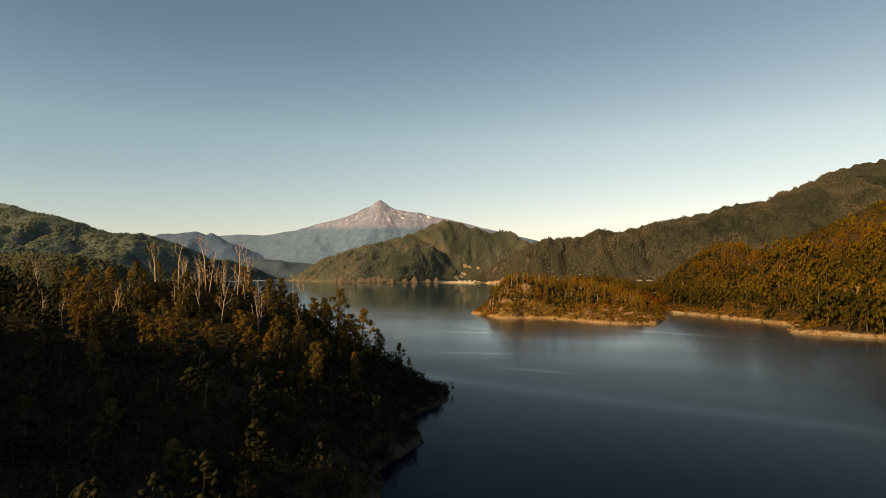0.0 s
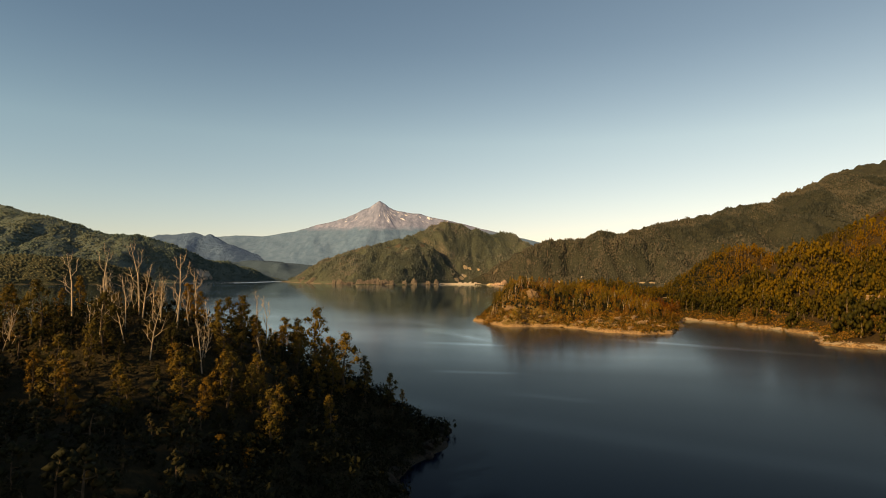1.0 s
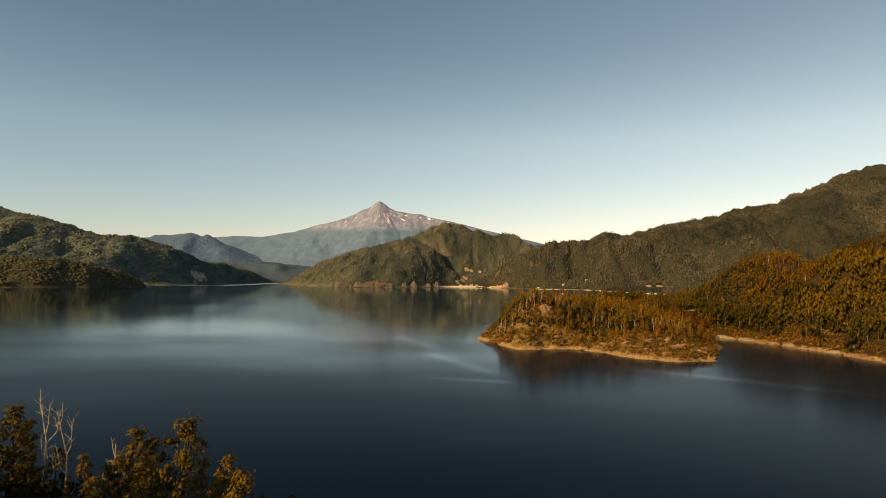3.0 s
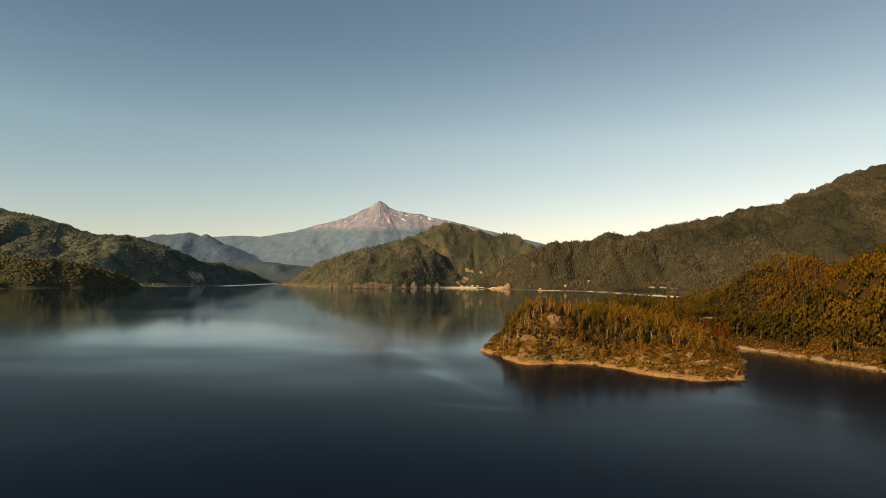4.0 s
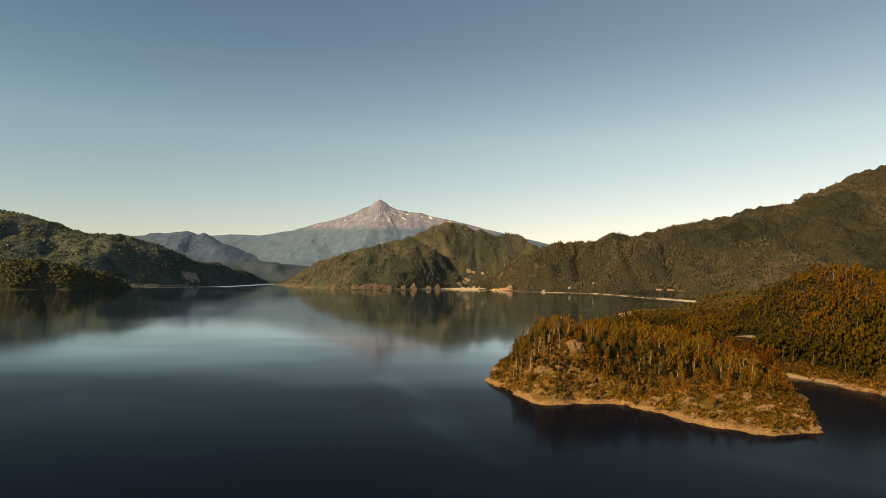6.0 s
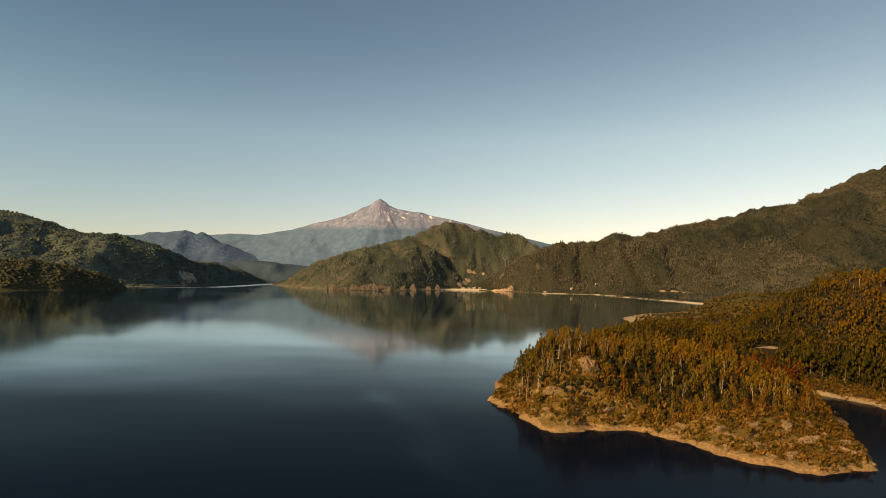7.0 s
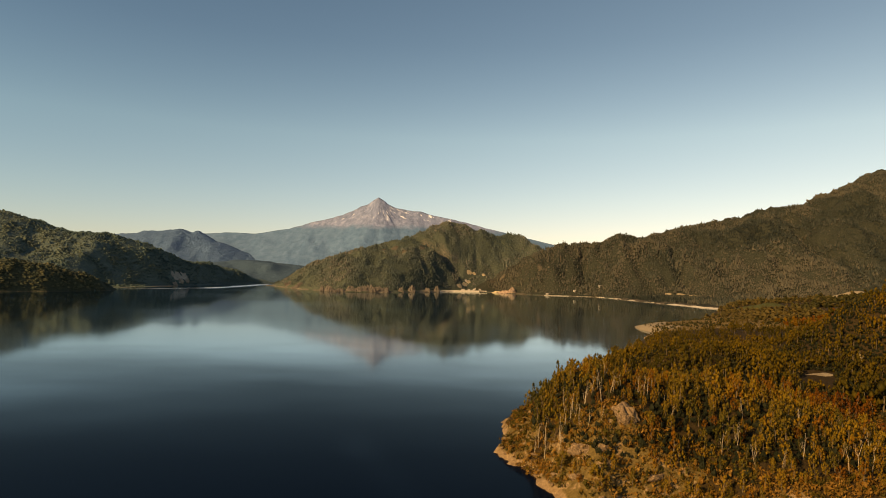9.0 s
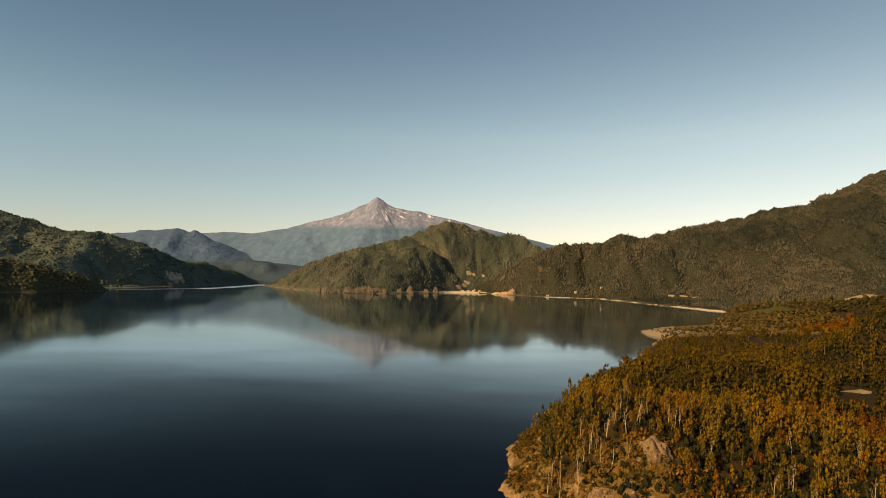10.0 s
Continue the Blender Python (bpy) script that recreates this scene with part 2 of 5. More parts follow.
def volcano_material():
    m, n, l, b = material("hazed_volcano_rock_and_forest", 0.95, 0.1)
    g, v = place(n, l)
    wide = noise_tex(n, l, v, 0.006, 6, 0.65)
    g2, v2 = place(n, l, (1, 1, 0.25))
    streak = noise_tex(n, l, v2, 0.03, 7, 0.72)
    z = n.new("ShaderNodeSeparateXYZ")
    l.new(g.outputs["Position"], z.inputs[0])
    # rock and wood stops below carry the blue cast of distance haze
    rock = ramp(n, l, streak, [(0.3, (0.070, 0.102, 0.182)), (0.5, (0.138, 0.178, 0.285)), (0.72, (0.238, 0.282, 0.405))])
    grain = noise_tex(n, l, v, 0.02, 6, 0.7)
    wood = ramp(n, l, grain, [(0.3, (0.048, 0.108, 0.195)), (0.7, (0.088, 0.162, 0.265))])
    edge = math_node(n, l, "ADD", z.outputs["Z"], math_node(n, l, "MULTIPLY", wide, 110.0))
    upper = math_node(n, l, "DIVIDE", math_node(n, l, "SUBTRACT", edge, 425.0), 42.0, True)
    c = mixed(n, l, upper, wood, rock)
    # old snow in the gullies under the summit
    dx, dy = math_node(n, l, "ADD", z.outputs["X"], 479.0), math_node(n, l, "SUBTRACT", z.outputs["Y"], 4700.0)
    fan = n.new("ShaderNodeCombineXYZ")
    l.new(math_node(n, l, "MULTIPLY", math_node(n, l, "ARCTAN2", dy, dx), 9.0), fan.inputs[0])
    l.new(math_node(n, l, "MULTIPLY", math_node(n, l, "SQRT", math_node(n, l, "ADD", math_node(n, l, "MULTIPLY", dx, dx), math_node(n, l, "MULTIPLY", dy, dy))), 0.011), fan.inputs[1])
    s = noise_tex(n, l, fan.outputs[0], 1.6, 4, 0.6)
    lean = math_node(n, l, "MULTIPLY", math_node(n, l, "ADD", math_node(n, l, "DIVIDE", dx, 90.0, True), -0.4), 0.06)
    snow_h = math_node(n, l, "MULTIPLY", math_node(n, l, "DIVIDE", math_node(n, l, "SUBTRACT", z.outputs["Z"], 440.0), 20.0, True),
                       math_node(n, l, "DIVIDE", math_node(n, l, "SUBTRACT", 560.0, z.outputs["Z"]), 30.0, True))
    snow = math_node(n, l, "MULTIPLY", math_node(n, l, "MULTIPLY", math_node(n, l, "SUBTRACT", math_node(n, l, "ADD", s, lean), 0.60), 12.0, True), snow_h)
    l.new(mixed(n, l, snow, c, (0.66, 0.70, 0.78)), b.inputs["Base Color"])
    bump(n, l, b, grain, 0.7, 10.0)
    return m


def water_material():
    """Calm deep water: a dark body under a gloss that grows towards grazing views, with wind lanes."""
    m, n, l, b = material("lake_water", 0.3, 0.0)
    b.inputs["Base Color"].default_value = (0.0010, 0.0042, 0.0125, 1)
    g, v = place(n, l, (1.0, 0.45, 1.0))
    ripples = noise_tex(n, l, v, 0.55, 3, 0.55)
    g2, v2 = place(n, l, (0.55, 1.0, 1.0))
    lanes = noise_tex(n, l, v2, 0.0042, 4, 0.5)
    gloss = n.new("ShaderNodeBsdfGlossy")
    gloss.inputs["Color"].default_value = (0.86, 0.965, 1.0, 1)
    l.new(ramp(n, l, lanes, [(0.42, (0.06, 0.06, 0.06)), (0.66, (0.09, 0.09, 0.09))]), gloss.inputs["Roughness"])
    k = node(n, "ShaderNodeBump", Strength=0.02, Distance=0.2)
    l.new(ripples, k.inputs["Height"])
    l.new(k.outputs[0], gloss.inputs["Normal"])
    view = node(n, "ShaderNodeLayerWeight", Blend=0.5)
    ruffled = math_node(n, l, "MULTIPLY", math_node(n, l, "SUBTRACT", lanes, 0.52), 0.13)
    xy = n.new("ShaderNodeSeparateXYZ")
    l.new(g.outputs["Position"], xy.inputs[0])

    def band(ax, ay, bx, by, width):
        """One inside a long lane from a to b, falling off softly."""
        far_off = math.hypot(bx - ax, by - ay)
        ux, uy = (bx - ax) / far_off, (by - ay) / far_off
        dx, dy = math_node(n, l, "SUBTRACT", xy.outputs["X"], ax), math_node(n, l, "SUBTRACT", xy.outputs["Y"], ay)
        across = math_node(n, l, "ADD", math_node(n, l, "MULTIPLY", dx, -uy), math_node(n, l, "MULTIPLY", dy, ux))
        across = math_node(n, l, "ADD", across, math_node(n, l, "MULTIPLY", math_node(n, l, "SUBTRACT", lanes, 0.5), width * 6.0))
        along_it = math_node(n, l, "ADD", math_node(n, l, "MULTIPLY", dx, ux), math_node(n, l, "MULTIPLY", dy, uy))
        over = math_node(n, l, "SUBTRACT", math_node(n, l, "ABSOLUTE", math_node(n, l, "SUBTRACT", along_it, far_off / 2)), far_off / 2)
        over = math_node(n, l, "MAXIMUM", over, 0.0)
        away = math_node(n, l, "ADD", math_node(n, l, "POWER", math_node(n, l, "DIVIDE", across, width), 2.0),
                         math_node(n, l, "POWER", math_node(n, l, "DIVIDE", over, width * 3), 2.0))
        return math_node(n, l, "POWER", 2.718, math_node(n, l, "MULTIPLY", away, -1.0))

    smooth_gloss = gloss.inputs["Roughness"].links[0].from_socket
    strip = math_node(n, l, "ADD", band(-1000, 2240, -830, 2540, 14.0), band(-830, 2540, -845, 3150, 30.0))
    l.new(math_node(n, l, "ADD", smooth_gloss, math_node(n, l, "MULTIPLY", strip, 0.35)), gloss.inputs["Roughness"])
    breeze = n.new("ShaderNodeMapRange")
    breeze.interpolation_type = "SMOOTHSTEP"
    breeze.inputs["From Min"].default_value, breeze.inputs["From Max"].default_value = 330.0, 840.0
    l.new(math_node(n, l, "ADD", xy.outputs["Y"], math_node(n, l, "MULTIPLY", math_node(n, l, "SUBTRACT", lanes, 0.5), 500.0)), breeze.inputs["Value"])
    chop = math_node(n, l, "MULTIPLY", math_node(n, l, "SUBTRACT", 1.0, breeze.outputs[0]), 0.09)
    l.new(math_node(n, l, "ADD", gloss.inputs["Roughness"].links[0].from_socket, chop), gloss.inputs["Roughness"])
    pale = math_node(n, l, "ADD", band(-2, 222, 116, 144, 7.0), math_node(n, l, "MULTIPLY", band(118, 414, 190, 352, 7.0), 0.85))
    for gust in (band(-25, 562, 8, 470, 9.0), band(4, 462, 26, 417, 6.0), band(11, 387, 28, 383, 4.5), band(10, 285, 27, 283, 3.0), band(35, 238, 45, 233, 3.0)):
        pale = math_node(n, l, "ADD", pale, math_node(n, l, "MULTIPLY", gust, 0.8))
    pale = math_node(n, l, "MULTIPLY", pale, 0.024)
    ruffled = math_node(n, l, "ADD", ruffled, pale)
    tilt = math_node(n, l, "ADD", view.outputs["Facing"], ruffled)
    # both curves fall off extra steeply, putting a lens vignette into the near water
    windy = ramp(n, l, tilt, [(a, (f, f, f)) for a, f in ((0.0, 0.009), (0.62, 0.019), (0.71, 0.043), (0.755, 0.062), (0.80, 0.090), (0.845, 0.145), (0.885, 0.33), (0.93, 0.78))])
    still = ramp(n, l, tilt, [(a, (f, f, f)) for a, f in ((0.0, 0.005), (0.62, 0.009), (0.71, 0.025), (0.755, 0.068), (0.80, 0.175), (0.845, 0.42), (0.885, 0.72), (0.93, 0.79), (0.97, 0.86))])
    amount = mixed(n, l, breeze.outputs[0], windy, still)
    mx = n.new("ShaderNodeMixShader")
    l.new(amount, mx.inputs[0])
    l.new(b.outputs[0], mx.inputs[1])
    l.new(gloss.outputs[0], mx.inputs[2])
    l.new(mx.outputs[0], n["Material Output"].inputs["Surface"])
    return m


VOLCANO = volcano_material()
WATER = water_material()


# ------------------------------------------------------------------ mesh helpers
def mesh_object(name, co, tri, mat, parent=None, smooth=False, tint=None):
    """One mesh object from vertex and triangle (or quad) arrays."""
    co, tri = np.asarray(co, np.float32), np.asarray(tri, np.int32)
    me = bpy.data.meshes.new(name)
    me.vertices.add(len(co))
    me.vertices.foreach_set("co", co.ravel())
    k = tri.shape[1]
    me.loops.add(tri.size)
    me.loops.foreach_set("vertex_index", tri.ravel())
    me.polygons.add(len(tri))
    me.polygons.foreach_set("loop_start", np.arange(0, tri.size, k, dtype=np.int32))
    me.polygons.foreach_set("use_smooth", np.full(len(tri), smooth))
    me.materials.append(mat)
    if tint is not None:
        a = me.attributes.new("tint", "FLOAT", "POINT")
        a.data.foreach_set("value", np.asarray(tint, np.float32))
    me.update(calc_edges=True)
    me.validate()
    ob = new(name, me)
    ob.parent = parent
    return ob


def part(name, bm, mat, parent, label=""):
    me = bpy.data.meshes.new(name)
    bm.to_mesh(me)
    bm.free()
    me.materials.append(mat)
    ob = new(name, me)
    ob.parent = parent
    return tagged(ob, label) if label else ob


def fbm(X, Y, size, seed, octaves=4, gain=0.5):
    """Smooth value noise, about -1 to 1, with features of that size in metres."""
    table = np.random.RandomState(seed).rand(256, 256) * 2 - 1
    total, weight = np.zeros(np.broadcast(X, Y).shape), 1.0
    for o in range(octaves):
        u, w = np.asarray(X) / size + 17.3 * o, np.asarray(Y) / size + 5.1 * o
        i, j = np.floor(u).astype(int), np.floor(w).astype(int)
        fu, fw = u - i, w - j
        fu, fw = fu * fu * (3 - 2 * fu), fw * fw * (3 - 2 * fw)
        i0, i1, j0, j1 = i % 256, (i + 1) % 256, j % 256, (j + 1) % 256
        total = total + weight * ((table[i0, j0] * (1 - fu) + table[i1, j0] * fu) * (1 - fw) + (table[i0, j1] * (1 - fu) + table[i1, j1] * fu) * fw)
        weight, size = weight * gain, size / 2
    return total


def inland(X, Y, shore):
    """Distance from a closed shoreline, positive on land."""
    X, Y = np.asarray(X, float), np.asarray(Y, float)
    best, inside = np.full(X.shape, 1e9), np.zeros(X.shape, bool)
    for (ax, ay), (bx, by) in zip(shore, shore[1:] + shore[:1]):
        ux, uy = bx - ax, by - ay
        s = np.clip(((X - ax) * ux + (Y - ay) * uy) / (ux * ux + uy * uy), 0, 1)
        best = np.minimum(best, np.hypot(X - ax - s * ux, Y - ay - s * uy))
        if ay != by:
            inside ^= ((ay > Y) != (by > Y)) & (X < ux * (Y - ay) / uy + ax)
    return np.where(inside, best, -best)


def knolls(X, Y, rows, power=4):
    total = 0
    for x, y, h, sx, sy in rows:
        total = total + (h * np.exp(-((X - x) / sx) ** 2 / 2 - ((Y - y) / sy) ** 2 / 2)) ** power
    return total ** (1 / power)


def land_sheet(name, xs, ys, height, mat, label, category, floor=-4.0):
    """A sheet of land over a grid, left out where it lies deep under water."""
    X, Y = np.meshgrid(xs, ys, indexing="ij")
    Z = height(X, Y)
    nx, ny = X.shape
    ids = np.arange(nx * ny).reshape(nx, ny)
    quad = np.stack([ids[:-1, :-1], ids[1:, :-1], ids[1:, 1:], ids[:-1, 1:]], -1).reshape(-1, 4)
    keep = Z.ravel()[quad].max(1) > floor
    quad = quad[keep]
    used, back = np.unique(quad, return_inverse=True)
    co = np.stack([X, Y, np.maximum(Z, floor - 1.5)], -1).reshape(-1, 3)[used]
    ob = mesh_object(name, co, back.reshape(-1, 4), mat, smooth=True)
    return tagged(ob, label, category, kind="structure")


# ------------------------------------------------------------------ the land
HEAD_SHORE = [(7, 194), (4, 176), (-2, 165), (-4, 155), (-1, 140), (-4, 131), (-7, 122), (-7, 106), (-14, 70), (-26, 20), (-40, -60), (-90, -240),
              (-450, -280), (-620, 40), (-420, 190), (-220, 208), (-110, 190), (-62, 186), (-32, 197), (-8, 203)]
# the first two knolls are unseen hills added to shade the headland's near slope
HEAD_AND_SHADE_KNOLLS = [(-207, -5, 102, 40, 40), (-184, -35, 99, 40, 40), (-330, -60, 70, 110, 90), (-300, 110, 40, 120, 50), (-110, 142, 31, 50, 34), (-52, 152, 29, 26, 22), (-34, 172, 22, 14, 15), (-20, 183, 13, 11, 11), (-11, 187, 8, 9, 9), (-40, 118, 16, 28, 26), (-60, 60, 14, 40, 50)]


def head_height(X, Y):
    d = inland(X, Y, HEAD_SHORE) + 1.5 * fbm(X, Y, 12, 3, 3)
    up = knolls(X, Y, HEAD_AND_SHADE_KNOLLS) + 2.5 + 1.6 * fbm(X, Y, 22, 5)
    return np.where(d > 0, up * (1 - np.exp(-np.maximum(d, 0) / 9)), 0.35 * d)


PEN_SHORE = [(33.5, 563), (39, 546), (46.5, 521), (58, 499), (73, 504), (91, 505), (106, 491), (121, 466), (142, 449), (164, 456), (182, 486), (203, 538), (222, 582),
             (231, 597), (245, 568), (261, 500), (267, 461), (247, 425), (232, 398), (265, 361), (330, 310), (480, 250), (800, 180), (1300, 300),
             (1300, 1900), (900, 1990), (735, 1850), (600, 1600), (470, 1340), (400, 1262), (330, 1240), (308, 1228), (299, 1180), (303, 1134), (262, 1050),
             (205, 930), (153, 840), (108, 760), (74, 690), (48, 630)]
PEN_KNOLLS = [(72, 572, 25, 36, 52), (125, 575, 20, 48, 50), (180, 690, 23, 45, 60), (250, 700, 13, 60, 60), (346, 728, 66.5, 42, 70), (365, 625, 58.5, 40, 50),
              (335, 545, 27, 45, 40), (300, 440, 14, 40, 50), (585, 715, 132, 125, 150), (400, 1000, 9, 120, 150), (900, 1200, 60, 250, 350), (420, 300, 25, 100, 80)]


def pen_height(X, Y):
    d = inland(X, Y, PEN_SHORE) + 3.0 * fbm(X, Y, 15, 11, 4, 0.6)
    up = knolls(X, Y, PEN_KNOLLS) + 3.2 + 1.8 * fbm(X, Y, 26, 13)
    e = np.maximum(d, 0)
    up = up + 0.9 * fbm(X, Y, 5, 19, 3) * np.exp(-e / 40)
    shelf = 1.6 * (1 - np.exp(-e / 2.0)) + 1.6 * np.maximum(0, fbm(X, Y, 8, 17, 3)) * np.exp(-e / 12)
    run_up = 14 + 9 * np.clip((72 - X) / 26, 0, 1) * np.clip((Y - 500) / 25, 0, 1)
    return np.where(d > 0, shelf + up * (1 - np.exp(-(e / run_up) ** 1.5)), 0.35 * d)


def crest_height(crest, near, far, seed, rough, exponent=1.25, gully=70, run=0.45, jagged=0.022):
    """A range of hills under a crest line of (x, y, height), sloping over `near` metres towards the lake and `far` behind."""
    cx, cy, cz = (np.array(c, float) for c in zip(*crest))
    xs = np.arange(cx[0], cx[-1] + 5, 5.0)

    def eased(values, reach):
        k = np.exp(-np.linspace(-2.5, 2.5, int(reach) | 1) ** 2 / 2)
        raw = np.pad(np.interp(xs, cx, values), len(k) // 2, mode="edge")
        return np.convolve(raw, k / k.sum(), "valid")

    yc_at, span_at = eased(cy, 60), eased(np.broadcast_to(near, cx.shape), 60)
    fine, broad = eased(cz, 5), eased(cz, 70)

    def height(X, Y):
        yc, span = np.interp(X, xs, yc_at), np.interp(X, xs, span_at)
        d = np.where(Y < yc, (yc - Y) / span, (Y - yc) / far)
        keep = np.clip(1 - d * 3.5, 0, 1)
        zc = np.interp(X, xs, fine) * keep + np.interp(X, xs, broad) * (1 - keep)
        spur = fbm(X, Y * run, gully, seed, 4)
        jag = jagged * fbm(X, X * 0, 55, seed + 1, 4) * np.exp(-d * 9)
        body = 1 + jag - np.clip(d, 0, 1.25) ** exponent
        return zc * body + rough * spur * np.clip(d * 3, 0.08, 1) * np.clip(1.25 - d, 0, 1) * np.minimum(1, zc / 90)
    return height


left_height = crest_height([(-3200, 2350, 420), (-2300, 2450, 380), (-1860, 2500, 320), (-1677, 2500, 275), (-1547, 2500, 245), (-1448, 2550, 208), (-1405, 2600, 193), (-1300, 2600, 202),
                            (-1213, 2650, 175), (-1120, 2720, 132), (-1090, 2800, 102), (-1045, 2900, 95), (-995, 3000, 60), (-883, 3150, 17), (-820, 3250, -10)],
                           [700, 660, 640, 620, 600, 540, 520, 500, 440, 360, 300, 240, 180, 120, 60], 700, 21, 28)
bump_height = crest_height([(-2300, 1750, 110), (-1500, 1850, 88), (-1220, 1900, 80), (-1126, 1900, 85), (-1064, 1900, 88), (-1015, 1950, 85), (-978, 2000, 60), (-955, 2050, 9), (-930, 2080, -10)],
                           [260, 220, 160, 140, 130, 120, 90, 50, 30], 260, 23, 9, 1.6)
low_height = crest_height([(-2400, 3900, 60), (-1532, 3900, 82), (-1221, 3900, 129), (-909, 3900, 107), (-631, 3900, 82), (-200, 3900, 60)], 420, 500, 25, 22)
mid_height = crest_height([(-800, 2960, -8), (-762, 2950, 2), (-657, 2900, 60), (-553, 2880, 106), (-449, 2850, 142), (-326, 2850, 169), (-170, 2900, 228), (-111, 3000, 264),
                           (-34, 3050, 296), (32, 3100, 324), (130, 3150, 300), (241, 3150, 270), (379, 3150, 266), (454, 3100, 211), (530, 3000, 160), (700, 3000, 120)],
                          [30, 60, 260, 400, 430, 430, 440, 420, 400, 350, 300, 270, 260, 240, 240, 240], 600, 29, 20, 1.25, 120)
FAR_SHORE = [(-780, 2960), (-742, 2944), (-640, 2760), (-540, 2600), (-450, 2480), (-367, 2405), (-260, 2420), (-167, 2456), (-90, 2540), (-1, 2630), (46, 2735), (188, 2748),
             (272, 2640), (330, 2560), (385, 2509), (480, 2500), (572, 2480), (610, 2300), (646, 2092), (698, 1816), (1300, 1700), (3400, 1700), (3400, 4500), (900, 4500), (900, 3600), (-780, 3600)]


WEST_SHORE = [(-1900, 1480), (-1300, 1690), (-1160, 1814), (-1050, 1930), (-975, 2050), (-1010, 2150), (-1080, 2280), (-1060, 2420), (-1022, 2594), (-984, 2978), (-878, 3227),
              (-850, 3400), (-1200, 3800), (-3200, 3800), (-3200, 1480)]


def with_flat(hill, shore=FAR_SHORE, rim=60, rise=5.0):
    """A hill together with the low ground between its foot and the shore."""
    def height(X, Y):
        d = inland(X, Y, shore) + 7 * fbm(X, Y, 40, 51, 3)
        low = np.where(d > 0, 0.4 * rise + rise * (1 - np.exp(-np.maximum(d, 0) / rim)) + 1.5 * fbm(X, Y, 60, 53), 0.3 * d)
        return np.where(d > 0, np.maximum(low, hill(X, Y) * (1 - np.exp(-np.maximum(d, 0) / 25))), low)
    return height


def gullied(hill, ax, ay, bx, by, depth, width):
    """A hill with a ravine cut from a to b."""
    def height(X, Y):
        ux, uy = bx - ax, by - ay
        s = np.clip(((X - ax) * ux + (Y - ay) * uy) / (ux * ux + uy * uy), 0, 1)
        d = np.hypot(X - ax - s * ux, Y - ay - s * uy)
        return hill(X, Y) - depth * np.exp(-(d / width) ** 2) * (0.55 + 0.45 * np.sin(math.pi * np.clip(s * 0.8 + 0.1, 0, 1))) * (1 - 0.75 * np.clip((s - 0.62) / 0.38, 0, 1))
    return height


def lumpy(hill, size, amount, seed):
    """A hill broken into knobs and hollows, less so along the foot."""
    def height(X, Y):
        z = hill(X, Y)
        knobs = fbm(X, Y * 0.7, size, seed, 3, 0.55)
        return z + amount * (0.35 - np.abs(knobs) * 1.6) * np.clip((z - 8) / 60, 0, 1)
    return height


mid_height = with_flat(lumpy(gullied(gullied(mid_height, -110, 2945, 84, 2862, 78, 30), -60, 2990, 40, 2900, 22, 22), 85, 13, 63))
left_height = with_flat(left_height, WEST_SHORE, 60, 1.5)
bump_height = with_flat(bump_height, WEST_SHORE, 60, 1.5)
right_height = with_flat(lumpy(crest_height([(120, 2950, 4), (248, 2900, 76), (293, 2850, 102), (383, 2800, 159), (494, 2760, 204), (673, 2800, 220), (739, 2820, 256), (933, 2850, 257), (1044, 2880, 291),
                                       (1153, 2900, 320), (1379, 3000, 370), (1538, 3100, 413), (1674, 3100, 429), (1760, 3140, 462), (1918, 3225, 518), (2160, 3450, 603), (2420, 3690, 693), (2667, 3914, 771), (3100, 4100, 860)],
                                      [120, 190, 220, 250, 270, 400, 440, 600, 680, 780, 980, 1100, 1150, 1180, 1250, 1450, 1650, 1850, 2000], 700, 31, 60, 1.25, 130), 95, 20, 65))
volcano_crest = crest_height([(-3600, 4700, 220), (-2382, 4700, 275), (-1976, 4700, 335), (-1736, 4700, 330), (-1547, 4700, 343), (-1380, 4700, 337), (-1127, 4700, 382), (-920, 4700, 445),
                              (-748, 4700, 487), (-620, 4700, 552), (-555, 4700, 580), (-515, 4700, 612), (-479, 4700, 634), (-435, 4700, 606), (-405, 4700, 576), (-361, 4700, 559), (-270, 4700, 541), (-165, 4700, 532), (-60, 4700, 499), (72, 4700, 480), (418, 4700, 394), (850, 4700, 298), (1800, 4700, 200)],
                             650, 240, 37, 13, 0.85, 110, 0.6, 0.006)


def volcano_height(X, Y):
    """The broad cone with lava ribs running down from the summit."""
    dx, dy = X + 479, Y - 4700
    turn, r = np.arctan2(dy, dx), np.hypot(dx, dy)
    ribs = fbm(turn * 150, r * 0.12, 22, 43, 4, 0.55)
    base = volcano_crest(X, Y)
    return base + 11 * ribs * np.clip((base - 390) / 70, 0.2, 1) * np.clip(r / 90, 0, 1) * np.clip((-dy - 25) / 90, 0, 1) * np.exp(-r / 900)


ridge_height = crest_height([(-3000, 4450, 230), (-2400, 4450, 282), (-2229, 4450, 299), (-1990, 4450, 328), (-1839, 4450, 343), (-1745, 4450, 322), (-1705, 4450, 332), (-1680, 4450, 324), (-1640, 4450, 300), (-1573, 4450, 262),
                             (-1421, 4450, 205), (-1214, 4450, 140), (-1000, 4450, 80), (-850, 4450, 10)], 620, 240, 39, 26, 1.1, 130)

